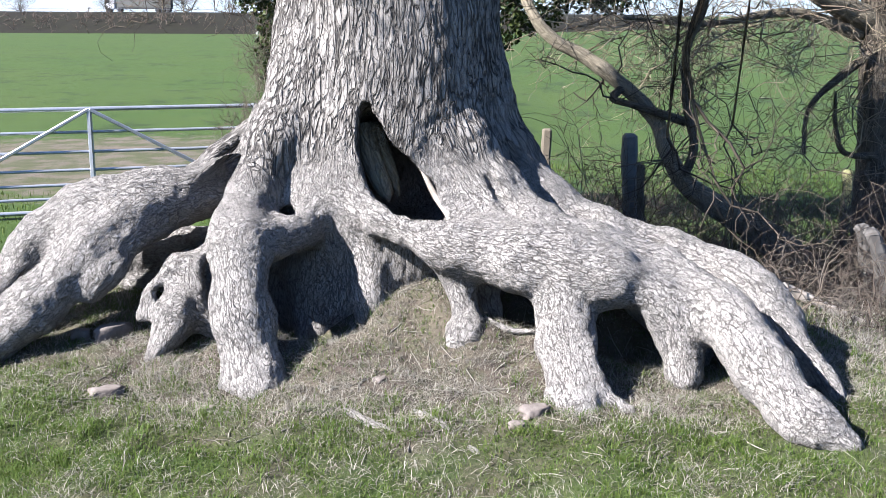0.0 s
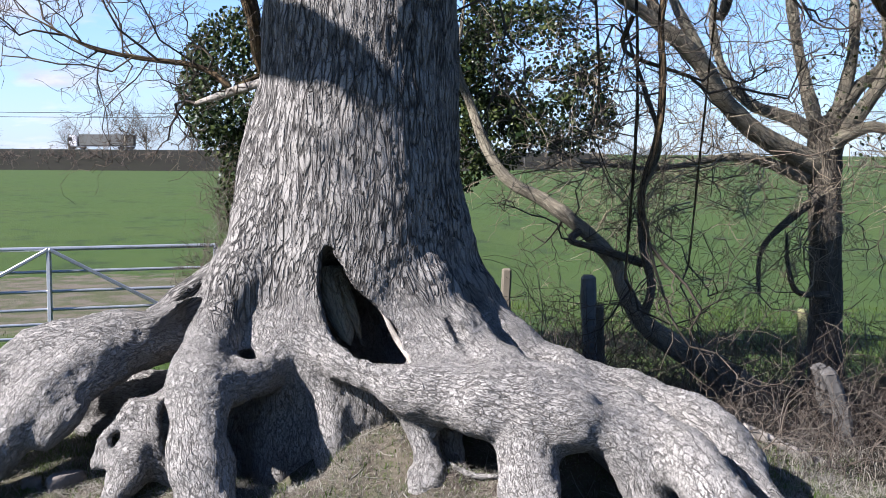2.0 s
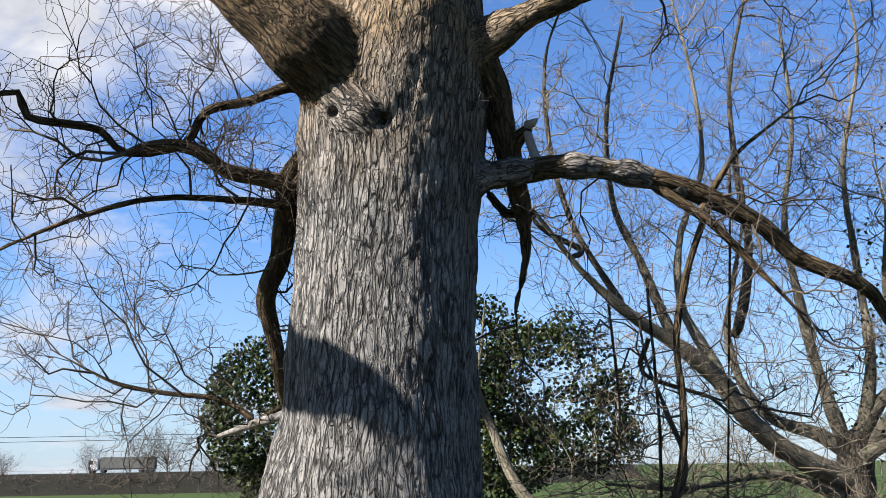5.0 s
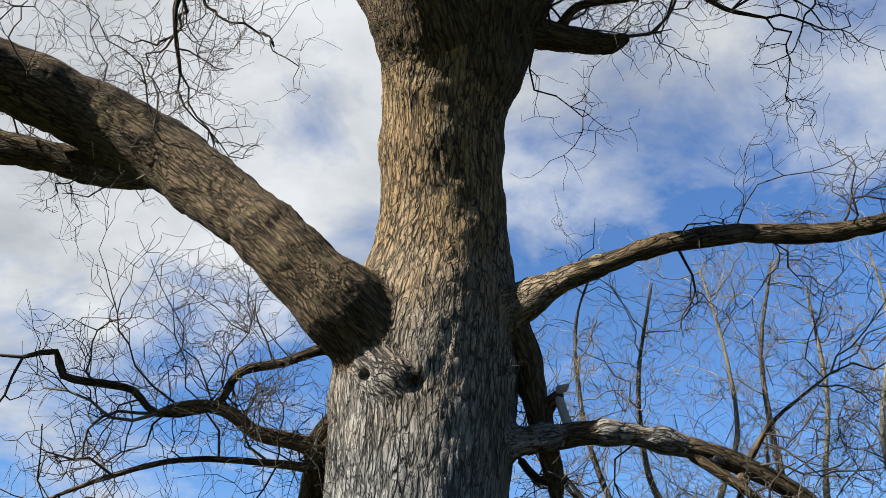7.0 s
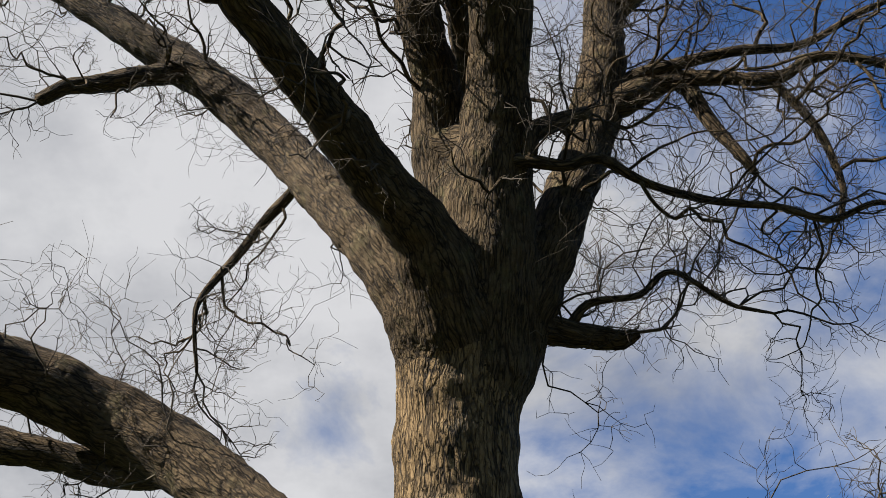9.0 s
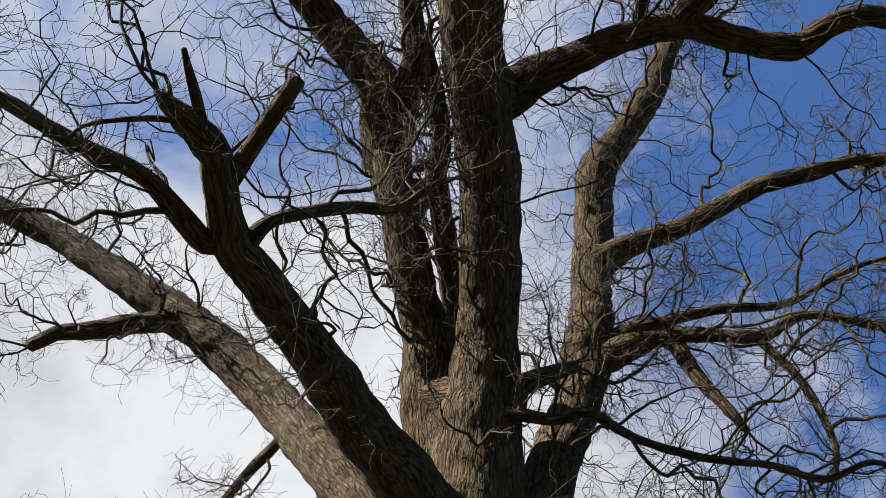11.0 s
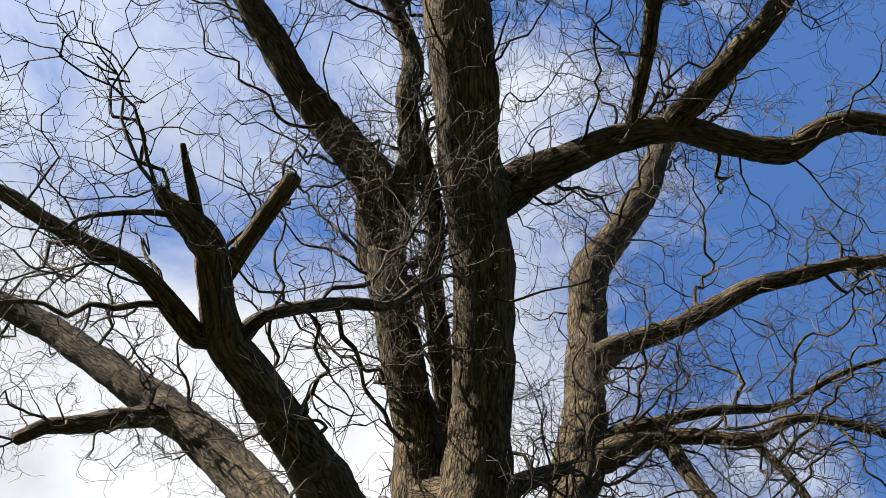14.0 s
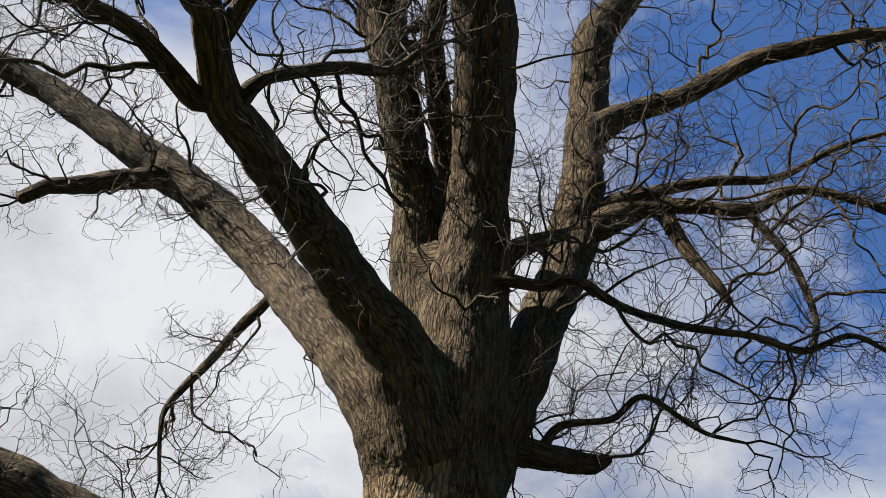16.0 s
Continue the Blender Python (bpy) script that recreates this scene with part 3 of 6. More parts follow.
grown("root", (-0.08, 5.85, 1.84, 0.225), (-0.03, 5.72, 1.49, 0.208), (0.03, 5.55, 1.15, 0.190), (0.14, 5.42, 0.88, 0.182), (0.33, 5.25, 0.67, 0.169), (0.53, 5.05, 0.57, 0.150), (0.80, 4.98, 0.52, 0.121), (1.05, 4.90, 0.47, 0.112), (1.23, 4.72, 0.36, 0.116), (1.33, 4.50, 0.26, 0.129), (1.40, 4.30, 0.15, 0.124), (1.43, 4.12, 0.08, 0.115), (1.51, 4.02, 0.04, 0.095), (1.62, 3.95, -0.01, 0.056))
grown("root", (0.10, 5.85, 1.55, 0.167), (0.23, 5.72, 1.11, 0.160), (0.44, 5.62, 0.79, 0.144), (0.64, 5.50, 0.64, 0.109), (0.89, 5.40, 0.56, 0.099), (1.13, 5.30, 0.49, 0.100), (1.36, 5.15, 0.41, 0.117), (1.50, 5.00, 0.34, 0.142), (1.58, 4.90, 0.20, 0.121), (1.65, 4.75, 0.08, 0.079), (1.76, 4.60, -0.03, 0.051))
grown("root", (1.60, 4.75, 0.22, 0.052), (1.70, 4.60, 0.10, 0.046), (1.77, 4.50, 0.00, 0.035))
grown("root", (0.57, 4.84, 0.51, 0.158), (0.57, 4.78, 0.36, 0.131), (0.56, 4.68, 0.23, 0.124), (0.57, 4.55, 0.14, 0.116), (0.59, 4.38, 0.04, 0.107), (0.60, 4.25, -0.04, 0.072))
grown("root", (0.55, 4.55, 0.14, 0.076), (0.50, 4.45, 0.04, 0.037), (0.44, 4.40, -0.04, 0.025))
grown("root", (0.64, 4.50, 0.21, 0.032), (0.70, 4.38, 0.09, 0.027), (0.82, 4.22, -0.02, 0.017))
grown("root", (0.04, 5.05, 0.46, 0.082), (0.10, 5.00, 0.30, 0.066), (0.12, 4.95, 0.19, 0.076), (0.08, 4.85, 0.09, 0.070), (0.06, 4.70, -0.05, 0.044))
grown("root", (-0.42, 5.35, 0.59, 0.101), (-0.37, 5.30, 0.46, 0.086), (-0.37, 5.25, 0.32, 0.089), (-0.36, 5.20, 0.16, 0.086))
grown("root", (0.22, 5.20, 0.34, 0.071), (0.25, 5.15, 0.17, 0.056), (0.27, 5.10, 0.01, 0.051))
grown("collar", (0.85, 5.30, 0.52, 0.129), (1.04, 5.20, 0.28, 0.128), (1.21, 5.15, 0.06, 0.128), (1.35, 5.10, -0.16, 0.113))
grown("trunk", (-0.26, 5.75, 1.72, 0.444), (-0.20, 5.72, 1.28, 0.419), (-0.13, 5.66, 0.90, 0.346), (0.05, 5.40, 0.64, 0.218), (0.21, 5.05, 0.54, 0.150))
grown("collar", (-0.40, 5.47, 3.70, 0.130), (-0.32, 5.45, 3.62, 0.150), (-0.22, 5.47, 3.60, 0.125))
grown("trunk", (-0.55, 5.75, 1.72, 0.296), (-0.58, 5.68, 1.28, 0.282), (-0.62, 5.60, 0.91, 0.238), (-0.66, 5.45, 0.69, 0.175))
# Collars where the great limbs leave the trunk.
grown("collar", (-0.42, 5.59, 3.89, 0.239), (-0.64, 5.45, 4.08, 0.233), (-0.88, 5.44, 4.31, 0.199), (-1.13, 5.53, 4.58, 0.188), (-1.47, 5.71, 4.92, 0.129))
grown("collar", (0.19, 5.78, 4.09, 0.149), (0.33, 5.65, 4.12, 0.128), (0.51, 5.56, 4.20, 0.087), (0.66, 5.48, 4.25, 0.066), (0.88, 5.43, 4.32, 0.038))
grown("collar", (-0.09, 5.34, 5.60, 0.329), (-0.33, 5.09, 5.84, 0.195), (-0.55, 5.09, 6.22, 0.165), (-0.85, 5.27, 6.79, 0.153), (-1.21, 5.55, 7.51, 0.109))
grown("collar", (-0.09, 5.04, 5.71, 0.254), (-0.25, 4.66, 6.02, 0.200), (-0.46, 4.35, 6.13, 0.160), (-0.63, 4.06, 6.18, 0.149), (-0.78, 3.74, 6.22, 0.111), (-0.91, 3.50, 6.22, 0.064))
grown("collar", (0.08, 5.34, 5.60, 0.347), (0.12, 5.04, 6.07, 0.308), (0.16, 4.79, 6.56, 0.268), (0.21, 4.49, 7.03, 0.204), (0.24, 4.12, 7.36, 0.135))
grown("collar", (0.08, 5.48, 5.49, 0.209), (0.27, 5.31, 5.74, 0.181), (0.44, 5.21, 6.08, 0.178), (0.61, 5.20, 6.58, 0.159), (0.83, 5.33, 7.29, 0.107))
grown("collar", (0.18, 5.75, 3.34, 0.110), (0.40, 5.73, 3.37, 0.084), (0.85, 5.77, 3.43, 0.063), (1.27, 5.82, 3.37, 0.055), (1.63, 5.87, 3.26, 0.037))
grown("collar", (-0.09, 5.12, 6.34, 0.237), (-0.16, 4.85, 7.00, 0.186), (-0.19, 4.62, 7.36, 0.159), (-0.26, 4.41, 7.57, 0.122), (-0.33, 4.18, 7.85, 0.074))

VOX = 0.026
LOW, HIGH = np.array([-2.75, 3.7, -0.2]), np.array([2.3, 6.75, 7.6])
SIZE = np.ceil((HIGH - LOW) / VOX).astype(int)


def capsules(line, pts):
    """The distance from each of pts to a line of round cones, and the nearest piece."""
    best, which = np.full(pts.shape[:-1], 9.0, np.float32), np.zeros(pts.shape[:-1], np.int16)
    for i in range(len(line) - 1):
        a, b = line[i, :3].astype(np.float32), line[i + 1, :3].astype(np.float32)
        ab = b - a
        h = np.clip(((pts - a) @ ab) / (ab @ ab + 1e-9), 0, 1)
        d = np.sqrt(((pts - a - h[..., None] * ab) ** 2).sum(-1)) - (line[i, 3] + h * (line[i + 1, 3] - line[i, 3]))
        near = d < best
        best, which = np.where(near, d, best), np.where(near, i, which)
    return best, which


def box_of(lo, hi):
    lo = np.clip(((lo - LOW) / VOX).astype(int), 0, SIZE)
    hi = np.clip(((hi - LOW) / VOX).astype(int) + 2, 0, SIZE)
    return tuple(slice(a, b) for a, b in zip(lo, hi))


def points_of(box):
    axes = [LOW[i] + VOX * np.arange(box[i].start, box[i].stop) for i in range(3)]
    return np.stack(np.meshgrid(*axes, indexing="ij"), -1).astype(np.float32)


field = np.full(SIZE, 0.5, np.float32)
for name, line in BODY:
    for i in range(0, len(line) - 1, 5):
        piece = line[i : i + 6]
        reach = piece[:, 3].max() + 0.12
        box = box_of(piece[:, :3].min(0) - reach, piece[:, :3].max(0) + reach)
        if any(s.stop <= s.start for s in box):
            continue
        d, _ = capsules(piece, points_of(box))
        old = field[box]
        k = 0.075
        h = np.clip(k - np.abs(d - old), 0, None) / k
        field[box] = np.minimum(d, old) - h * h * k * 0.25


def carve(*points):
    line = spline(points, 0.05)
    reach = line[:, 3].max() + 0.08
    box = box_of(line[:, :3].min(0) - reach, line[:, :3].max(0) + reach)
    d, _ = capsules(line, points_of(box))
    old, k = field[box], 0.03
    h = np.clip(k - np.abs(-d - old), 0, None) / k
    field[box] = np.maximum(-d, old) + h * h * k * 0.25


# The hollow in the trunk, the rotted end of the left root and small holes.
carve((-0.38, 5.24, 1.21, 0.010), (-0.39, 5.40, 1.19, 0.011))
carve((-0.38, 5.22, 1.17, 0.022), (-0.39, 5.50, 1.14, 0.026))
carve((-0.36, 5.18, 1.12, 0.046), (-0.38, 5.60, 1.07, 0.056))
carve((-0.35, 5.16, 1.07, 0.060), (-0.37, 5.65, 1.01, 0.075))
carve((-0.33, 5.14, 1.01, 0.074), (-0.35, 5.68, 0.94, 0.093))
carve((-0.30, 5.14, 0.95, 0.090), (-0.32, 5.70, 0.86, 0.112))
carve((-0.27, 5.15, 0.90, 0.104), (-0.29, 5.70, 0.81, 0.128))
carve((-0.23, 5.15, 0.85, 0.115), (-0.25, 5.72, 0.76, 0.147))
carve((-0.14, 5.14, 0.76, 0.116), (-0.14, 5.70, 0.66, 0.153))
carve((-0.05, 5.16, 0.68, 0.069), (-0.06, 5.60, 0.61, 0.105))
carve((0.20, 5.22, 0.92, 0.011), (0.24, 5.20, 0.85, 0.025), (0.29, 5.14, 0.77, 0.028), (0.33, 5.06, 0.73, 0.019), (0.35, 4.99, 0.70, 0.008))
carve((0.32, 5.52, 1.01, 0.012), (0.38, 5.48, 0.90, 0.026), (0.43, 5.30, 0.83, 0.020), (0.49, 5.40, 0.75, 0.012))
carve((-1.08, 5.50, 1.00, 0.029), (-1.03, 5.62, 0.99, 0.089), (-1.14, 5.62, 0.83, 0.090))
carve((-1.17, 5.34, 0.76, 0.085), (-1.08, 5.42, 0.84, 0.092), (-0.99, 5.52, 0.88, 0.070))
carve((-1.02, 5.20, 0.88, 0.018), (-0.93, 5.22, 1.05, 0.026), (-0.86, 5.34, 1.22, 0.014))
carve((-0.90, 5.16, 0.80, 0.014), (-0.84, 5.20, 0.98, 0.024), (-0.78, 5.30, 1.15, 0.012))
carve((-0.47, 5.23, 3.60, 0.034), (-0.47, 5.42, 3.64, 0.028))
carve((-0.20, 5.17, 3.55, 0.046), (-0.21, 5.37, 3.58, 0.034))
carve((-0.77, 5.20, 0.69, 0.036), (-0.80, 5.35, 0.63, 0.052))

inside = field < 0
crossing = np.zeros(SIZE - 1, bool)
some = np.zeros(SIZE - 1, np.int8)
for a in (0, 1):
    for b in (0, 1):
        for c in (0, 1):
            some += inside[a : SIZE[0] - 1 + a, b : SIZE[1] - 1 + b, c : SIZE[2] - 1 + c]
crossing = (some > 0) & (some < 8)
cells = np.argwhere(crossing)
number = np.full(SIZE - 1, -1, np.int32)
number[crossing] = np.arange(len(cells))
total, weight = np.zeros((len(cells), 3)), np.zeros(len(cells))
corner = np.array([(a, b, c) for a in (0, 1) for b in (0, 1) for c in (0, 1)])
value = np.stack([field[tuple((cells + c).T)] for c in corner], 1)
for i in range(8):
    for j in range(i + 1, 8):
        if abs(corner[i] - corner[j]).sum() == 1:
            cut = (value[:, i] < 0) != (value[:, j] < 0)
            f = value[:, i] / (value[:, i] - value[:, j] + 1e-12)
            total += np.where(cut[:, None], corner[i] + f[:, None] * (corner[j] - corner[i]), 0)
            weight += cut
verts = LOW + VOX * (cells + total / weight[:, None])
quads = []
for axis in range(3):
    e1, e2 = [np.eye(3, dtype=int)[k] for k in range(3) if k != axis]
    a = inside
    step = np.eye(3, dtype=int)[axis]
    sl0 = tuple(slice(1, SIZE[k] - 1) if k != axis else slice(0, SIZE[k] - 1) for k in range(3))
    sl1 = tuple(slice(1, SIZE[k] - 1) if k != axis else slice(1, SIZE[k]) for k in range(3))
    flip = a[sl0] != a[sl1]
    at = np.argwhere(flip) + [1 if k != axis else 0 for k in range(3)]
    pick = [number[tuple((at - x).T)] for x in (0 * e1, e1, e1 + e2, e2)]
    q = np.stack(pick, 1)
    outward = a[tuple(at.T)]
    turn = outward if axis != 1 else ~outward
    q[~turn] = q[~turn][:, ::-1]
    quads.append(q[(q >= 0).all(1)])
quads = np.concatenate(quads)

# Which wood each point belongs to, then one finer level.
owner, piece = np.zeros(len(verts), np.int16), np.zeros(len(verts), np.int16)
nearest = np.full(len(verts), 9.0, np.float32)
for b, (name, line) in enumerate(BODY):
    reach = line[:, 3].max() + 0.12
    near = ((verts > line[:, :3].min(0) - reach) & (verts < line[:, :3].max(0) + reach)).all(1)
    if not near.any():
        continue
    d, w = capsules(line, verts[near].astype(np.float32))
    ids = np.flatnonzero(near)
    win = d < nearest[ids]
    nearest[ids[win]], owner[ids[win]], piece[ids[win]] = d[win], b, w[win]
edges = np.sort(np.concatenate([quads[:, [i, (i + 1) % 4]] for i in range(4)]), 1)
edges, back = np.unique(edges[:, 0].astype(np.int64) * len(verts) + edges[:, 1], return_inverse=True)
e0, e1 = edges // len(verts), edges % len(verts)
back = back.reshape(4, -1).T
nv, ne = len(verts), len(edges)
mids, faces_mid = (verts[e0] + verts[e1]) / 2, verts[quads].mean(1)
owner = np.concatenate([owner, owner[e0], owner[quads[:, 0]]])
piece = np.concatenate([piece, piece[e0], piece[quads[:, 0]]])
coarse = quads
verts = np.concatenate([verts, mids, faces_mid])
centre = nv + ne + np.arange(len(coarse))
quads = np.concatenate([np.stack([coarse[:, i], nv + back[:, i], centre, nv + back[:, (i - 1) % 4]], 1) for i in range(4)])


def relax(v, q, times):
    for _ in range(times):
        acc, cnt = np.zeros_like(v), np.zeros(len(v))
        for i in range(4):
            for j in (1, 3):
                np.add.at(acc, q[:, i], v[q[:, (i + j) % 4]])
                np.add.at(cnt, q[:, i], 1)
        v = v * 0.4 + 0.6 * acc / np.maximum(cnt, 1)[:, None]
    return v


def point_normals(v, q):
    n = np.cross(v[q[:, 2]] - v[q[:, 0]], v[q[:, 3]] - v[q[:, 1]])
    out = np.zeros_like(v)
    for i in range(4):
        np.add.at(out, q[:, i], n)
    return out / (np.linalg.norm(out, axis=1)[:, None] + 1e-12)


verts = relax(verts, quads, 2)


def grain_of(b, pts, w=None):
    """Grain coordinates of points by the line of wood b; all of the trunk shares one grain."""
    name, line = BODY[b]
    if name == "trunk":
        line = BODY[0][1]
        w = np.clip(np.searchsorted(line[:, 2], pts[:, 2]) - 1, 0, len(line) - 2)
    elif w is None:
        w = capsules(line, pts.astype(np.float32))[1]
    t, n1, n2 = frames(line)
    s = np.concatenate([[0], np.cumsum(np.linalg.norm(np.diff(line[:, :3], axis=0), axis=1))])
    d = pts - line[w, :3]
    return np.stack([(d * n1[w]).sum(1), (d * n2[w]).sum(1), (s[w] + (d * t[w]).sum(1)) * GRAIN], 1) + (0 if name == "trunk" else b * 3.7)


grain = np.zeros_like(verts)
for b in range(len(BODY)):
    ids = np.flatnonzero(owner == b)
    grain[ids] = grain_of(b, verts[ids], piece[ids])
plain = verts
side = point_normals(verts, quads)
warp = np.stack([value_noise(grain * 9 + 5 * i, 40 + i) for i in range(3)], 1) * 0.05
ropy = np.array([0.45 if name == "root" else 1.0 for name, _ in BODY])[owner]
lumps = (fbm(verts * 3.2, 3, 21) - 0.5) * 0.055 + (fbm(verts * 11, 2, 27) - 0.5) * 0.026 * (1.6 - ropy)
warp = warp + np.stack([value_noise(grain * 45 + 5 * i, 50 + i) for i in range(3)], 1) * 0.014
braid = np.abs(fbm((grain * [1, 1, 0.5] + warp) * 19, 2, 61) - 0.5)
furrows = np.maximum(np.clip(1 - cell_gap((grain * [1, 1, 0.55] + warp) * 28, 3) / 0.26, 0, 1) * 0.6, np.clip(1 - braid / 0.05, 0, 1))
wrinkle = np.clip(1 - cell_gap((grain * [1, 1, 2.4] + warp) * 31, 8) / 0.24, 0, 1)
verts = verts + side * (lumps - 0.007 * furrows * ropy - 0.005 * wrinkle * (1.2 - ropy))[:, None]
side = point_normals(verts, quads)


def oaken(at):
    """The trunk's bark runs down the roots and out along the lower limbs."""
    return at[2] < 3.0 or (at[2] < 5.0 and at[0] > -0.6)


groups = {}
for b, (name, line) in enumerate(BODY):
    groups.setdefault("trunk" if name == "trunk" else (name, b), []).append(b)
face_owner = owner[quads[:, 0]]
for key, members in groups.items():
    mine = quads[np.isin(face_owner, members)]
    if not len(mine):
        continue
    used, inv = np.unique(mine, return_inverse=True)
    kind = "trunk" if key == "trunk" else "root" if key[0] == "root" else "limb_base"
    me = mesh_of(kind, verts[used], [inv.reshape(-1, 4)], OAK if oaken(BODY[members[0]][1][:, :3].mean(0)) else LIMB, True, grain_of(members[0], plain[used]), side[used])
    # The hidden sun-blocking column takes the root name and label too.
    part(kind, me, oak, {"trunk": "deeply furrowed grey bark with a rotted hollow", "root": "smooth-worn grey root with fine cracks"}.get(kind, ""))
del field, inside, crossing, some, number

# ---- limbs ----
TWIGS = Bundle()
LINES = []


def side_branch(p, way, length, r):
    """A crooked, zigzag branch of the crown with short sprays all along."""
    m = max(6, int(length / 0.11))
    d, rows = np.array(way, float), [(*p, r)]
    d /= np.linalg.norm(d)
    p = np.array(p, float)
    ways = [d]
    for i in range(m):
        d = d + rng.normal(0, 0.12, 3) + (0, 0, 0.02)
        d /= np.linalg.norm(d)
        e = d + rng.normal(0, 0.42, 3)
        e /= np.linalg.norm(e)
        ways.append(e)
        p = p + e * length / m
        rows.append((*p, r * (1 - 0.75 * (i + 1) / m)))
    v, f, q = tube(rows, 0.09, 6, 0.2, 0, 200 + len(LINES))
    part("branch", mesh_of("branch", v, f, LIMB, True, q), oak)
    for i in range(1, m + 1):
        for _ in range(1 if i < m else 2):
            if rng.uniform() < 0.6:
                spray(TWIGS, rows[i][:3], np.cross(ways[i], rng.normal(0, 1, 3)) * 0.8 + ways[i] * 0.5, rng.uniform(0.2, 0.6), max(0.003, rows[i][3] * 0.55), 1, 0.05, 0.35, 4)


def limb(*points, mat=None, label="", sprays=5.0, name="limb"):
    """A limb of the oak, with its sprays of twigs."""
    first = np.array(points[0])
    for old in LINES:
        if old is None:
            continue
        far = np.linalg.norm(old[:, :3] - first[:3], axis=1)
        i = int(far.argmin())
        if 0.3 * old[i, 3] < far[i] < old[i, 3] + first[3] + 0.2 and old[i, 3] > first[3]:
            points = ((*old[i, :3], min(first[3], old[i, 3] * 0.8)),) + points
            break
    big = max(p[3] for p in points)
    sides = 30 if big > 0.15 else 18 if big > 0.05 else 10
    v, f, q = tube(points, 0.04 if big > 0.05 else 0.06, sides, 0.16 if big > 0.05 else 0.22, 0.013 if big > 0.1 else 0.004, len(LINES))
    part(name, mesh_of(name, v, f, mat or LIMB, True, q), oak, label)
    line = spline(points, 0.05)
    LINES.append(line)
    t, n1, n2 = frames(line)
    length = 0.05 * len(line)
    crown = float(line[:, 2].mean()) > 6.2
    for _ in range(int(length * (2.9 if big > 0.1 else 2.6)) if crown and sprays else 0):  # crooked side branches
        i = int(rng.integers(int(len(line) * 0.2), len(line)))
        a = rng.uniform(0, 2 * np.pi)
        out = np.cos(a) * n1[i] + np.sin(a) * n2[i]
        side_branch(line[i, :3] + out * line[i, 3] * 0.6, out + 0.6 * t[i] + (0, 0, 0.2), rng.uniform(0.8, 2.2), min(line[i, 3] * 0.5, rng.uniform(0.008, 0.020)))
    for _ in range(int(length * sprays * (0.5 if big > 0.2 else 0.7 if crown else 1.0)) + (2 if sprays else 0)):
        i = int(rng.integers(int(len(line) * 0.18), len(line)))
        a = rng.uniform(0, 2 * np.pi)
        out = np.cos(a) * n1[i] + np.sin(a) * n2[i]
        spray(TWIGS, line[i, :3] + out * line[i, 3] * 0.8, out + 0.5 * t[i] + (0, 0, 0.25), rng.uniform(0.4, 1.05), rng.uniform(0.004, 0.009), 2, 0.1, 0.42, 6)
    for _ in range(2 if sprays else 0):
        spray(TWIGS, line[-1, :3], t[-1], rng.uniform(0.5, 1.1), min(0.011, max(0.004, line[-1, 3] * 0.8)), 2, 0.1, 0.4, 6)


# The hooked outer end is added out of view, bent to shadow the trunk.
limb((-0.64, 5.45, 4.08, 0.227), (-0.88, 5.44, 4.31, 0.199), (-1.13, 5.53, 4.58, 0.198), (-1.47, 5.71, 4.92, 0.215), (-1.81, 5.85, 5.24, 0.231), (-2.23, 5.90, 5.51, 0.240), (-2.57, 5.77, 5.64, 0.227), (-2.89, 5.60, 5.71, 0.224), (-3.45, 5.10, 5.62, 0.215), (-3.95, 4.60, 5.40, 0.205), (-4.05, 4.15, 5.20, 0.190), (-3.74, 3.88, 5.00, 0.170), (-3.34, 3.88, 4.77, 0.140), (-3.09, 3.96, 4.55, 0.100), (-2.95, 4.06, 4.35, 0.050), label="thick rough limb reaching over the camera")
limb((-1.68, 5.79, 5.13, 0.107), (-2.10, 6.09, 5.25, 0.104), (-2.39, 6.15, 5.33, 0.113), (-2.69, 6.10, 5.40, 0.113), (-3.02, 6.05, 5.45, 0.120), (-3.39, 6.07, 5.57, 0.114), (-4.42, 6.01, 5.92, 0.065))
limb((0.33, 5.65, 4.12, 0.123), (0.51, 5.56, 4.20, 0.087), (0.66, 5.48, 4.25, 0.073), (0.88, 5.43, 4.32, 0.064), (1.10, 5.40, 4.39, 0.064), (1.33, 5.39, 4.44, 0.064), (1.65, 5.38, 4.47, 0.064), (1.90, 5.36, 4.46, 0.064), (2.14, 5.34, 4.46, 0.057), (2.42, 5.28, 4.50, 0.053), (3.06, 5.14, 4.61, 0.053), (3.67, 4.81, 4.80, 0.030))
limb((0.40, 5.73, 3.37, 0.081), (0.85, 5.77, 3.43, 0.063), (1.27, 5.82, 3.37, 0.061), (1.63, 5.87, 3.26, 0.061), (1.93, 5.92, 3.11, 0.055), (2.17, 5.99, 2.92, 0.049), (2.52, 5.99, 2.76, 0.042), (2.73, 6.14, 2.56, 0.037), (3.03, 6.26, 2.26, 0.024), sprays=1.5)
limb((1.33, 5.82, 3.31, 0.035), (1.60, 5.80, 3.11, 0.029), (1.81, 5.79, 2.88, 0.022), (2.04, 5.76, 2.60, 0.011), sprays=1.5)
limb((1.63, 5.87, 3.27, 0.022), (1.73, 5.79, 3.43, 0.019), (1.83, 5.84, 3.54, 0.014), (2.18, 5.86, 3.81, 0.008))
limb((1.66, 5.87, 3.25, 0.024), (1.61, 5.90, 3.16, 0.021), (1.51, 5.99, 2.85, 0.021), (1.44, 6.06, 2.47, 0.023), (1.46, 6.08, 2.15, 0.023), (1.45, 6.10, 1.82, 0.023), (1.36, 6.11, 1.47, 0.023), (1.40, 6.08, 1.19, 0.019), sprays=1.2)
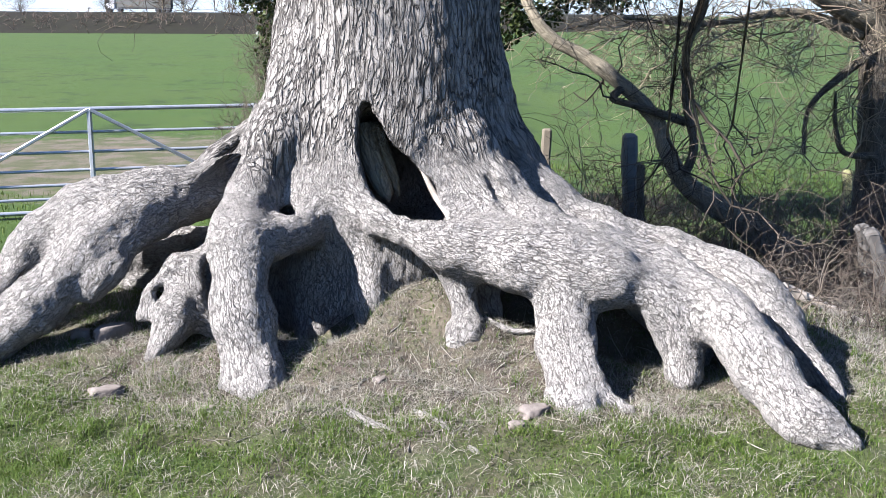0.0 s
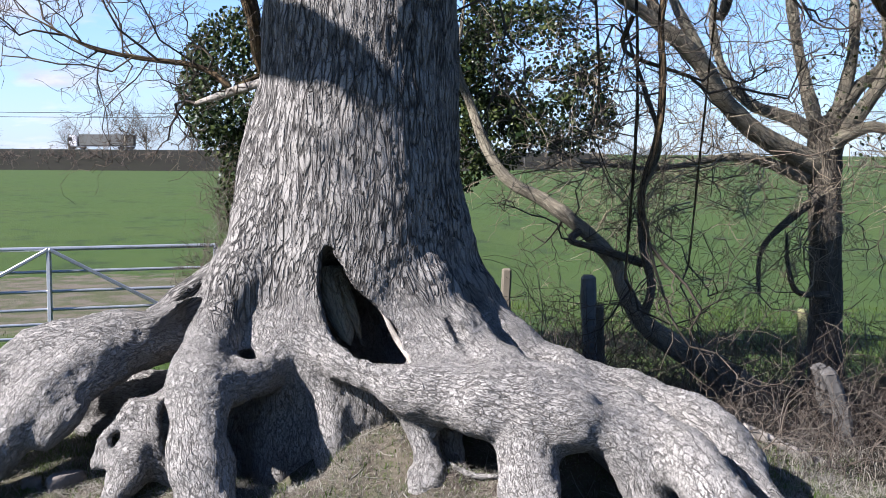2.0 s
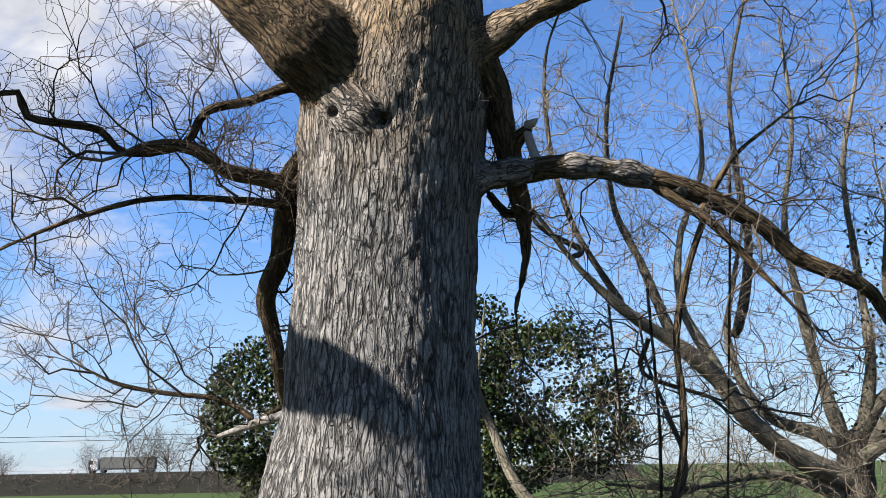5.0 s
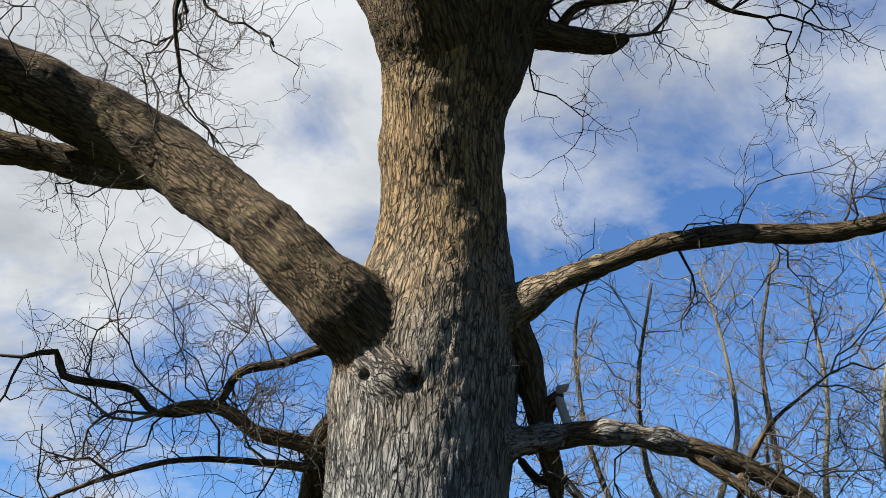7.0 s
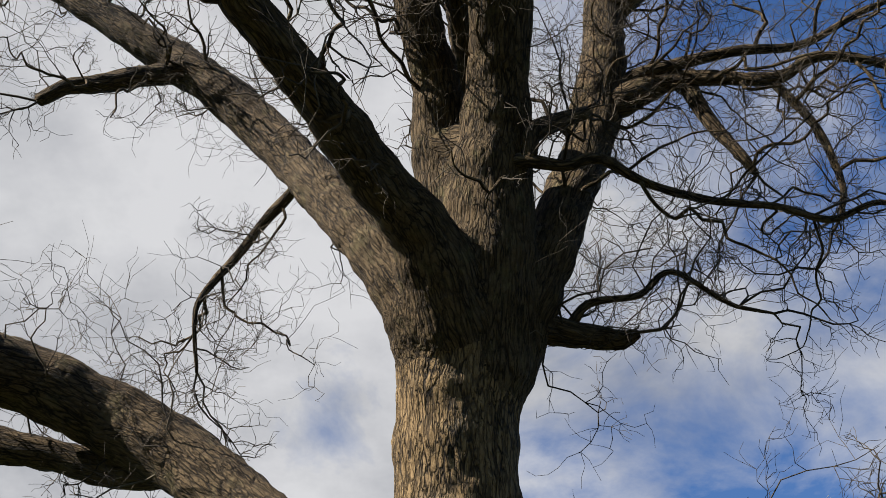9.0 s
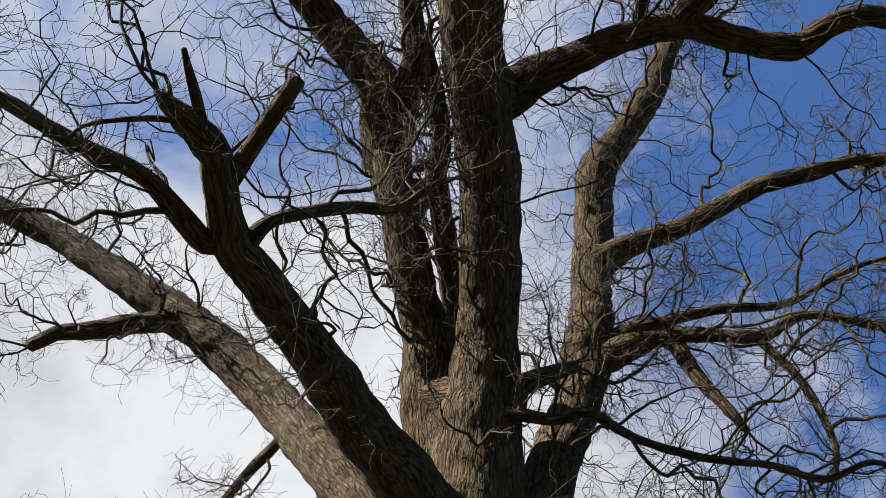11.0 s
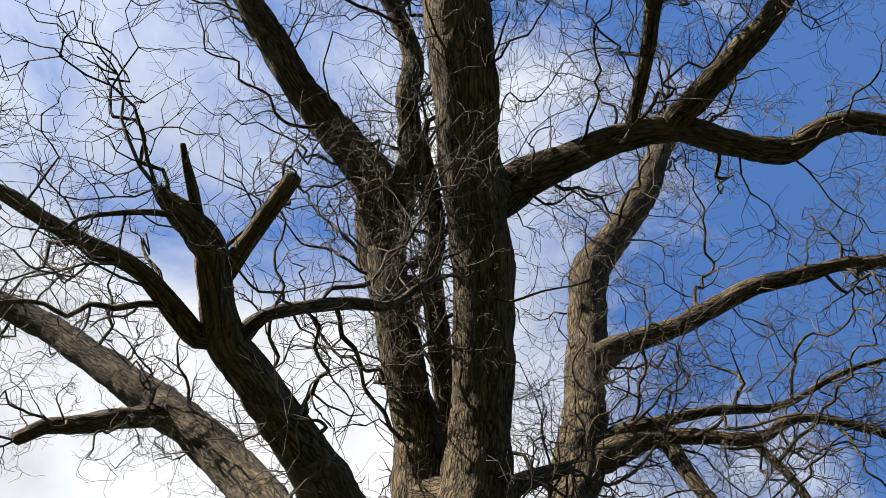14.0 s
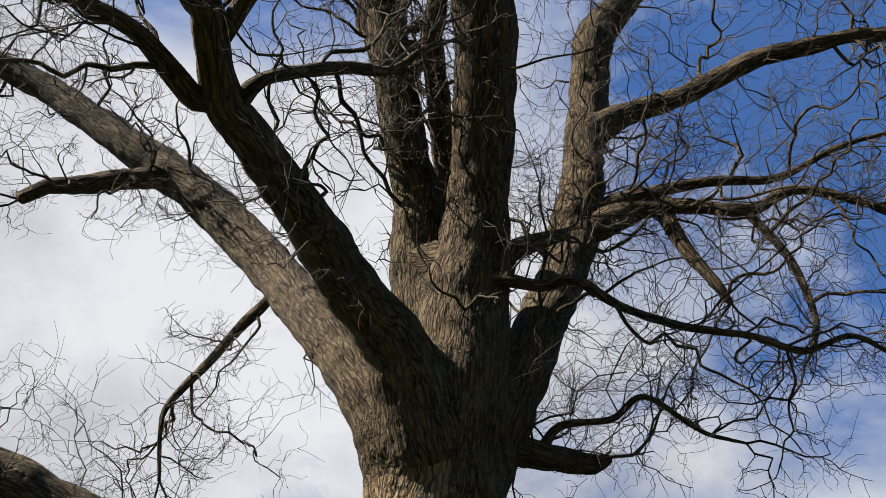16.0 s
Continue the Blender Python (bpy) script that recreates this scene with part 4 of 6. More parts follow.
limb((0.29, 5.66, 4.10, 0.110), (0.40, 5.77, 3.90, 0.096), (0.45, 5.84, 3.69, 0.088), (0.53, 5.93, 3.38, 0.071), (0.58, 5.98, 3.16, 0.052), (0.58, 6.03, 2.91, 0.026), (0.53, 6.07, 2.69, 0.015), (0.53, 6.10, 2.52, 0.008), label="dead hanging limb", sprays=0.6)
limb((0.49, 5.89, 3.52, 0.050), (0.55, 5.81, 3.61, 0.044), (0.60, 5.75, 3.65, 0.034), sprays=0.0)
limb((0.59, 5.76, 3.645, 0.030), (0.62, 5.72, 3.67, 0.026), (0.645, 5.70, 3.69, 0.008), mat=PALEWOOD, label="snapped pale stub end", sprays=0.0)
limb((0.57, 5.97, 3.18, 0.038), (0.63, 6.02, 3.21, 0.033), (0.49, 6.17, 3.26, 0.030), (0.40, 6.25, 3.39, 0.027), sprays=0.5)
limb((-0.76, 6.00, 3.39, 0.047), (-0.61, 5.86, 3.58, 0.064), (-0.77, 5.99, 3.45, 0.072), (-0.81, 6.14, 3.26, 0.076), (-0.87, 6.28, 3.02, 0.068), (-0.97, 6.41, 2.80, 0.058), (-0.92, 6.56, 2.50, 0.045), (-0.90, 6.69, 2.23, 0.035), (-0.78, 6.71, 2.02, 0.028))
limb((-0.76, 6.00, 3.39, 0.059), (-0.92, 5.97, 3.43, 0.049), (-1.13, 5.92, 3.47, 0.045), (-1.31, 5.85, 3.58, 0.041), (-1.52, 5.80, 3.59, 0.035), (-1.67, 5.78, 3.54, 0.022))
limb((-0.61, 5.86, 3.58, 0.049), (-0.72, 5.93, 3.97, 0.042), (-1.01, 5.92, 3.89, 0.029), (-1.26, 5.90, 3.82, 0.029), (-1.39, 5.93, 3.63, 0.026), (-1.70, 5.87, 3.57, 0.026), (-1.83, 5.79, 3.68, 0.025), (-2.00, 5.73, 3.70, 0.025), (-2.19, 5.65, 3.72, 0.025), (-2.23, 5.59, 3.84, 0.021), (-2.39, 5.54, 3.79, 0.015))
limb((-0.80, 6.08, 3.33, 0.045), (-0.76, 6.03, 3.28, 0.039), (-1.08, 5.98, 3.31, 0.023), (-1.54, 5.88, 3.30, 0.019), (-1.89, 5.80, 3.19, 0.016), (-2.18, 5.83, 3.09, 0.013), (-2.43, 5.86, 2.99, 0.008))
limb((-0.82, 6.70, 2.10, 0.025), (-0.66, 6.22, 2.13, 0.040), (-0.83, 6.40, 2.10, 0.034), (-1.09, 6.67, 2.05, 0.028), (-1.32, 6.83, 1.99, 0.016), mat=PALEWOOD, label="bleached dead branch", sprays=1.0)
limb((-1.09, 6.67, 2.05, 0.023), (-1.09, 6.67, 2.09, 0.025), (-1.28, 6.73, 2.21, 0.021), (-1.64, 6.75, 2.26, 0.018), (-1.96, 6.76, 2.33, 0.014), (-2.31, 6.74, 2.51, 0.007), sprays=11)
limb((1.43, 6.77, 2.56, 0.018), (1.39, 6.80, 2.34, 0.016), (1.79, 6.72, 2.18, 0.014))
limb((-0.33, 5.09, 5.84, 0.190), (-0.55, 5.09, 6.22, 0.165), (-0.85, 5.27, 6.79, 0.170), (-1.21, 5.55, 7.51, 0.182), (-1.64, 5.79, 8.24, 0.193), (-2.05, 5.81, 8.74, 0.193), (-2.50, 5.80, 9.14, 0.184), (-3.05, 5.72, 9.55, 0.157), (-3.62, 5.67, 9.99, 0.141), (-4.17, 5.60, 10.31, 0.128), (-5.13, 5.35, 10.72, 0.085), (-6.39, 4.92, 11.03, 0.047))
limb((-2.44, 5.75, 8.91, 0.107), (-2.72, 5.61, 8.70, 0.095), (-2.99, 5.55, 8.55, 0.079), (-3.21, 5.46, 8.40, 0.068), (-3.37, 5.46, 8.24, 0.054))
limb((-1.31, 5.76, 7.52, 0.047), (-1.54, 5.95, 7.37, 0.043), (-1.72, 6.01, 7.08, 0.038), (-1.93, 6.01, 6.69, 0.029), (-1.96, 6.03, 6.47, 0.020), (-1.94, 6.25, 6.17, 0.014))
limb((-0.25, 4.66, 6.02, 0.193), (-0.46, 4.35, 6.13, 0.160), (-0.63, 4.06, 6.18, 0.149), (-0.78, 3.74, 6.22, 0.139), (-0.91, 3.50, 6.22, 0.129), (-1.02, 3.26, 6.22, 0.116), (-1.13, 3.09, 6.24, 0.105), (-1.15, 2.90, 6.27, 0.097), (-1.16, 2.69, 6.27, 0.092), (-1.17, 2.57, 6.30, 0.091), (-1.27, 2.43, 6.32, 0.077), (-1.36, 2.31, 6.32, 0.049), (-1.39, 2.26, 6.32, 0.027), label="dark snapped limb", sprays=0.8)
limb((-1.14, 2.78, 6.29, 0.062), (-1.02, 2.61, 6.33, 0.050), (-0.87, 2.39, 6.31, 0.049), (-0.73, 2.20, 6.34, 0.045), label="broken-off stub", sprays=0.0)
limb((-1.21, 2.44, 6.33, 0.033), (-1.24, 2.21, 6.36, 0.027), (-1.25, 2.05, 6.36, 0.016), sprays=0.0)
limb((-1.26, 3.05, 6.22, 0.063), (-1.39, 2.84, 6.23, 0.056), (-1.53, 2.68, 6.27, 0.050), (-1.76, 2.55, 6.29, 0.044), (-1.97, 2.44, 6.33, 0.041), (-2.17, 2.33, 6.39, 0.039), (-2.61, 2.19, 6.51, 0.019))
limb((-1.06, 3.09, 6.27, 0.058), (-0.95, 3.02, 6.36, 0.044), (-0.78, 3.06, 6.51, 0.039), (-0.54, 3.18, 6.75, 0.038), (-0.33, 3.33, 6.96, 0.033), (-0.14, 3.32, 7.20, 0.023))
limb((0.12, 5.04, 6.07, 0.298), (0.16, 4.79, 6.56, 0.268), (0.20, 4.56, 6.91, 0.185), (0.22, 4.30, 7.21, 0.199), (0.24, 3.94, 7.51, 0.206), (0.22, 3.46, 7.80, 0.206), (0.14, 2.99, 8.07, 0.213), (0.09, 2.49, 8.29, 0.219), (0.04, 2.05, 8.69, 0.231), (-0.04, 1.73, 8.98, 0.216), (-0.10, 1.41, 9.28, 0.224), (-0.18, 1.00, 9.65, 0.209), (-0.25, 0.57, 10.04, 0.181), label="massive main leader", sprays=1.5)
limb((-0.16, 4.85, 7.00, 0.177), (-0.19, 4.62, 7.36, 0.159), (-0.26, 4.41, 7.57, 0.153), (-0.33, 4.18, 7.85, 0.148), (-0.40, 3.94, 8.05, 0.142), (-0.44, 3.73, 8.30, 0.143))
limb((-0.27, 3.91, 8.05, 0.116), (-0.38, 4.29, 8.29, 0.124), (-0.46, 3.97, 8.40, 0.156), (-0.52, 3.70, 8.58, 0.173), (-0.52, 3.46, 8.70, 0.172), (-0.71, 3.22, 8.83, 0.147), (-0.92, 2.99, 8.92, 0.139), (-1.12, 2.73, 9.00, 0.125), (-1.28, 2.51, 9.18, 0.118), (-1.46, 2.27, 9.35, 0.110), (-1.68, 1.75, 9.81, 0.110), (-1.74, 1.39, 10.10, 0.086))
limb((-0.41, 3.74, 8.59, 0.123), (-0.27, 3.23, 8.78, 0.102), (-0.31, 2.89, 9.02, 0.091), (-0.28, 2.67, 9.37, 0.084), (-0.50, 2.26, 9.73, 0.073), (-0.64, 1.93, 10.03, 0.057), (-0.92, 1.57, 10.34, 0.036))
limb((0.03, 5.14, 7.79, 0.107), (0.00, 4.66, 7.84, 0.097), (-0.06, 4.13, 7.85, 0.086), (-0.11, 3.70, 7.89, 0.076), (-0.09, 3.40, 8.06, 0.072), (-0.13, 3.14, 8.21, 0.061), (-0.16, 2.96, 8.33, 0.038))
limb((0.17, 2.98, 8.07, 0.175), (0.31, 3.31, 8.34, 0.179), (0.52, 3.19, 8.37, 0.147), (0.79, 3.09, 8.42, 0.120), (1.10, 2.98, 8.51, 0.109), (1.42, 2.92, 8.58, 0.105), (1.64, 2.93, 8.62, 0.102), (1.92, 3.03, 8.67, 0.099), (2.20, 3.11, 8.72, 0.100), (2.44, 3.13, 8.76, 0.096), (2.62, 3.03, 8.83, 0.089), (2.85, 2.97, 8.89, 0.085), (3.15, 3.02, 8.93, 0.082), (3.66, 3.19, 9.00, 0.075))
limb((1.56, 2.84, 8.60, 0.102), (1.77, 2.59, 8.64, 0.093), (2.00, 2.35, 8.73, 0.093), (2.22, 2.10, 8.86, 0.085), (2.34, 1.80, 8.99, 0.077), (2.39, 1.60, 9.07, 0.073), (2.61, 1.62, 9.12, 0.054), (3.08, 1.54, 9.30, 0.048))
limb((1.31, 2.95, 8.56, 0.054), (1.26, 2.83, 8.57, 0.047), (1.33, 2.43, 8.71, 0.050), (1.41, 2.02, 8.93, 0.062), (1.70, 1.79, 9.13, 0.043), (1.84, 1.55, 9.49, 0.029))
limb((0.03, 1.59, 8.78, 0.127), (0.18, 1.58, 8.77, 0.108), (0.40, 1.61, 8.78, 0.101), (0.71, 1.59, 8.89, 0.102), (0.95, 1.51, 9.00, 0.095), (1.29, 1.40, 9.23, 0.078))
limb((0.14, 2.08, 8.82, 0.077), (0.30, 2.03, 8.90, 0.070), (0.47, 1.92, 9.07, 0.067), (0.66, 1.83, 9.27, 0.056), (0.79, 1.70, 9.49, 0.041), (0.94, 1.49, 9.90, 0.034))
limb((0.27, 5.31, 5.74, 0.173), (0.44, 5.21, 6.08, 0.178), (0.61, 5.20, 6.58, 0.176), (0.83, 5.33, 7.29, 0.179), (1.01, 5.35, 7.82, 0.179), (1.09, 5.23, 8.35, 0.177))
limb((0.91, 5.41, 7.74, 0.175), (1.05, 5.28, 8.21, 0.178), (1.13, 5.32, 8.79, 0.180), (1.20, 5.25, 9.30, 0.184), (1.24, 5.09, 9.72, 0.179), (1.29, 4.95, 10.05, 0.183), (1.51, 4.84, 10.40, 0.157), (1.72, 4.71, 10.71, 0.149), (1.93, 4.61, 11.10, 0.137), (2.06, 4.47, 11.46, 0.124), (2.56, 4.17, 12.45, 0.077))
limb((1.25, 5.22, 9.06, 0.151), (1.49, 5.15, 9.19, 0.109), (1.91, 5.03, 9.28, 0.091), (2.23, 4.89, 9.37, 0.085), (2.56, 4.73, 9.45, 0.081), (2.98, 4.61, 9.48, 0.076), (3.36, 4.52, 9.53, 0.066), (3.68, 4.50, 9.54, 0.062), (4.56, 4.35, 9.68, 0.047))
limb((0.58, 5.36, 5.78, 0.042), (0.47, 5.31, 5.83, 0.106), (0.65, 5.33, 5.79, 0.092), (0.83, 5.41, 5.82, 0.082), (0.98, 5.41, 5.80, 0.064), (1.07, 5.36, 5.82, 0.036))
limb((0.58, 5.36, 5.78, 0.053), (0.76, 5.25, 5.96, 0.029), (1.09, 5.25, 6.03, 0.023), (1.30, 5.18, 6.16, 0.021), (1.68, 5.36, 6.04, 0.018), (1.97, 5.43, 6.01, 0.011))
limb((0.18, 4.74, 6.65, 0.060), (0.34, 4.57, 6.56, 0.052), (0.62, 4.59, 6.53, 0.039), (0.82, 4.54, 6.54, 0.035), (1.13, 4.66, 6.43, 0.030), (1.51, 4.71, 6.33, 0.027), (1.89, 4.68, 6.24, 0.024), (2.18, 4.69, 6.14, 0.022), (2.47, 4.61, 6.20, 0.018), (2.78, 4.72, 6.10, 0.014))
limb((1.16, 5.30, 8.04, 0.058), (1.17, 5.25, 7.88, 0.127), (1.49, 5.22, 8.04, 0.093), (1.80, 5.14, 8.00, 0.064), (2.26, 5.05, 7.88, 0.054), (2.60, 4.96, 8.01, 0.045), (3.05, 4.96, 7.91, 0.041), (3.57, 5.08, 7.74, 0.024))
limb((2.26, 5.07, 7.85, 0.041), (2.45, 5.07, 7.40, 0.034), (2.53, 5.12, 6.89, 0.028), (2.46, 5.12, 6.58, 0.022))
limb((1.16, 5.30, 8.04, 0.047), (1.11, 5.33, 8.01, 0.077), (1.27, 5.22, 8.10, 0.064), (1.47, 5.14, 8.12, 0.053), (2.03, 5.05, 8.20, 0.042), (2.55, 5.06, 8.28, 0.034), (3.03, 4.90, 8.48, 0.026), (3.50, 4.80, 8.60, 0.018))
limb((1.69, 5.17, 8.01, 0.059), (1.69, 5.22, 7.96, 0.072), (1.80, 5.24, 7.61, 0.058), (1.93, 5.21, 7.27, 0.044), (2.03, 5.25, 7.09, 0.024))
limb((2.07, 6.89, 3.78, 0.009), (2.07, 7.03, 3.19, 0.010), (2.04, 7.16, 2.36, 0.010), (1.93, 7.16, 0.94, 0.009), sprays=0.3, name="hanging_stem")
limb((1.35, 6.35, 2.82, 0.011), (1.39, 6.42, 2.15, 0.012), (1.41, 6.54, 1.68, 0.012), (1.38, 6.60, 0.91, 0.011), sprays=0.3, name="hanging_stem")
limb((1.17, 6.70, 2.78, 0.009), (1.22, 6.76, 2.17, 0.009), (1.21, 6.78, 1.93, 0.007), sprays=0.3, name="hanging_stem")
limb((-0.16, 5.37, 1.00, 0.009), (-0.10, 5.33, 0.87, 0.014), (-0.04, 5.28, 0.76, 0.020), (0.02, 5.17, 0.69, 0.019), (0.04, 5.07, 0.64, 0.012), mat=PALEWOOD, label="bleached bare wood beside the hollow", sprays=0.0, name="bare_wood")
limb((-0.41, 5.50, 1.10, 0.045), (-0.39, 5.48, 0.99, 0.060), (-0.35, 5.45, 0.88, 0.056), (-0.30, 5.42, 0.76, 0.045), (-0.28, 5.40, 0.71, 0.008), mat=HAW, label="weathered inner wood of the hollow", sprays=0.0, name="inner_wood")
limb((-0.35, 5.54, 1.07, 0.045), (-0.32, 5.52, 0.96, 0.046), (-0.27, 5.49, 0.84, 0.036), (-0.23, 5.47, 0.73, 0.010), mat=HAW, label="weathered inner wood of the hollow", sprays=0.0, name="inner_wood")
limb((0.39, 4.57, 6.55, 0.040), (0.42, 4.53, 6.75, 0.071), (0.60, 4.56, 6.90, 0.061), (0.80, 4.61, 7.04, 0.044))
tagged(part("twigs", TWIGS.mesh("twigs", TWIG), oak, "bare winter twigs"), kind="stuff")

# ---- the thorn tree behind the fence, and the limb that leans from it ----
thorn = empty("thorn_tree", (3.45, 8.6, -0.3), "bare leaning thorn tree in a rough hedge line", "tree")
THORN = Bundle()


def thorn_limb(*points, name="limb", sprays=5.0, parent=None, twigs=None):
    v, f, q = tube(points, 0.04, 14, 0.25, 0.004, 50 + len(LINES))
    LINES.append(None)
    part(name, mesh_of(name, v, f, HAWDARK if name == "trunk" or max(p[3] for p in points) < 0.055 else HAW, True, q), parent or thorn)
    line = spline(points, 0.05)
    t, n1, n2 = frames(line)
    for _ in range(int(0.05 * len(line) * sprays) + 1):
        i = int(rng.integers(int(len(line) * 0.15), len(line)))
        a = rng.uniform(0, 2 * np.pi)
        out = np.cos(a) * n1[i] + np.sin(a) * n2[i]
        spray(twigs or THORN, line[i, :3], out + 0.4 * t[i] + (0, 0, 0.1), rng.uniform(0.4, 1.0), rng.uniform(0.004, 0.009), 2, 0.06, 0.4)


thorn_limb((3.53, 8.60, -0.59, 0.174), (3.50, 8.60, -0.14, 0.151), (3.47, 8.60, 0.32, 0.138), (3.46, 8.60, 0.82, 0.134), (3.43, 8.60, 1.28, 0.139), (3.41, 8.60, 1.65, 0.148), (3.42, 8.60, 1.97, 0.139), name="trunk", sprays=1.0)
thorn_limb((3.39, 8.60, 1.60, 0.102), (3.05, 8.50, 1.74, 0.091), (2.70, 8.40, 1.93, 0.084), (2.45, 8.30, 2.15, 0.076), (2.24, 8.20, 2.41, 0.073), (1.96, 8.10, 2.63, 0.059), (1.63, 8.00, 2.83, 0.047), (1.36, 7.90, 3.03, 0.038), (1.14, 7.80, 3.23, 0.027), (0.88, 7.70, 3.55, 0.019), (0.70, 7.60, 3.73, 0.008))
thorn_limb((3.37, 8.60, 1.83, 0.070), (3.21, 8.80, 1.98, 0.064), (2.90, 9.00, 2.13, 0.053), (2.69, 9.10, 2.44, 0.044), (2.63, 9.20, 2.89, 0.032), (2.77, 9.30, 3.46, 0.023), (2.92, 9.40, 3.99, 0.013))
thorn_limb((3.44, 8.60, 1.93, 0.086), (3.62, 8.60, 2.20, 0.063), (3.86, 8.60, 2.43, 0.044), (3.87, 8.60, 2.72, 0.035), (3.79, 8.60, 3.19, 0.028), (3.86, 8.60, 3.80, 0.016), (3.78, 8.60, 4.28, 0.009))
thorn_limb((3.42, 8.50, 1.79, 0.076), (3.66, 8.40, 1.92, 0.050), (3.93, 8.30, 1.91, 0.040), (4.50, 8.20, 2.17, 0.022))
thorn_limb((3.27, 8.60, 1.51, 0.069), (2.81, 8.50, 1.66, 0.041), (2.46, 8.40, 1.66, 0.032), (1.94, 8.30, 1.58, 0.022), (1.34, 8.20, 1.63, 0.013))
thorn_limb((3.36, 8.50, 1.38, 0.039), (3.09, 8.40, 1.20, 0.032), (2.82, 8.30, 0.95, 0.024), (2.77, 8.20, 0.61, 0.017))
thorn_limb((3.41, 8.40, 0.57, 0.034), (3.12, 8.30, 0.61, 0.024), (3.00, 8.20, 0.82, 0.020), (2.94, 8.10, 1.09, 0.013))
thorn_limb((2.24, 8.20, 2.41, 0.058), (2.27, 8.30, 2.50, 0.053), (2.10, 8.60, 3.04, 0.037), (2.17, 8.80, 3.65, 0.029), (2.45, 9.00, 4.34, 0.025), (2.47, 9.20, 5.19, 0.020), (2.38, 9.40, 6.08, 0.013))
thorn_limb((1.96, 8.10, 2.63, 0.047), (1.94, 8.20, 2.67, 0.048), (1.75, 8.40, 3.34, 0.036), (1.56, 8.50, 3.88, 0.028), (1.56, 8.60, 4.68, 0.021), (1.76, 8.70, 5.61, 0.015))
thorn_limb((2.63, 9.20, 2.89, 0.026), (2.70, 9.10, 2.91, 0.049), (2.87, 9.20, 3.62, 0.040), (2.84, 9.30, 4.42, 0.031), (2.87, 9.40, 5.25, 0.023), (3.11, 9.50, 6.18, 0.016))
thorn_limb((1.46, 7.94, 2.96, 0.033), (1.48, 8.00, 3.00, 0.034), (1.17, 8.10, 3.60, 0.026), (1.02, 8.20, 4.27, 0.022), (1.02, 8.30, 5.06, 0.016), (1.23, 8.40, 5.68, 0.012))
thorn_limb((3.42, 8.60, 1.82, 0.080), (3.41, 8.70, 1.82, 0.069), (3.33, 9.00, 2.49, 0.053), (3.29, 9.20, 3.11, 0.045), (3.28, 9.40, 3.92, 0.033), (3.49, 9.60, 4.88, 0.024), (3.52, 9.80, 6.08, 0.014))
thorn_limb((3.47, 8.60, 1.90, 0.069), (3.61, 8.60, 2.55, 0.046), (3.61, 8.70, 3.41, 0.033), (3.62, 8.80, 4.27, 0.024), (3.88, 8.90, 5.31, 0.017), (3.87, 9.00, 6.15, 0.010))
thorn_limb((3.52, 8.50, 1.86, 0.068), (3.79, 8.30, 2.42, 0.049), (3.85, 8.20, 3.17, 0.036), (3.75, 8.20, 4.05, 0.025), (3.94, 8.20, 4.98, 0.018), (3.88, 8.20, 6.00, 0.009))
thorn_limb((1.09, 7.78, 3.29, 0.021), (1.18, 7.90, 3.38, 0.026), (0.84, 7.90, 3.61, 0.019), (0.73, 8.00, 4.17, 0.015), (0.67, 8.10, 4.71, 0.011))
for _ in range(170):  # thin upright shoots and a dense tangle at the hedge side
    x, y = rng.uniform(1.2, 5.6), rng.uniform(7.9, 9.6)
    z = rng.uniform(1.3, 4.6)
    spray(THORN, (x, y, z), rng.normal(0, 0.6, 3) + (0, 0, 0.5), rng.uniform(0.5, 1.3), rng.uniform(0.003, 0.006), 2, 0.1, 0.35, 4)
for _ in range(90):  # low tangle that droops across the hedge line
    p = (rng.uniform(1.9, 4.8), rng.uniform(7.9, 9.2), rng.uniform(0.9, 2.0))
    spray(THORN, p, rng.normal(0, 0.5, 3) + (-0.5, 0, -0.15), rng.uniform(0.5, 1.2), rng.uniform(0.004, 0.007), 2, -0.08, 0.38, 4)
for _ in range(38):
    k = rng.uniform(0, 0.75)
    p = (3.2 - 2.5 * k, 8.45 - 0.25 * k + rng.normal(0, 0.08), 1.5 + 0.1 * k + rng.normal(0, 0.07))
    spray(THORN, p, rng.normal(0, 0.35, 3) + (-0.9, 0, -0.1), rng.uniform(0.4, 1.0), rng.uniform(0.004, 0.008), 2, -0.05, 0.3, 4)
tagged(part("twigs", THORN.mesh("twigs", SHOOT), thorn, "dense thorny twigs"), kind="stuff")
lean = empty("leaning_branch", (2.5, 6.95, -0.3), "long fallen grey-brown branch leaning up through the hedge", "branch")
LEAN = Bundle()
thorn_limb((2.59, 6.90, -0.24, 0.094), (2.48, 6.95, -0.09, 0.106), (2.26, 7.00, 0.13, 0.110), (1.97, 7.10, 0.32, 0.088), (1.67, 7.20, 0.51, 0.069), (1.53, 7.30, 0.73, 0.062), (1.46, 7.40, 0.95, 0.058), (1.23, 7.50, 1.18, 0.055), (1.01, 7.60, 1.35, 0.051), (0.77, 7.70, 1.48, 0.044), (0.62, 7.80, 1.67, 0.040), (0.50, 7.90, 1.99, 0.036), (0.38, 8.00, 2.34, 0.026), (0.42, 8.10, 2.66, 0.016), (0.46, 8.15, 3.02, 0.006), parent=lean, twigs=LEAN, sprays=2)
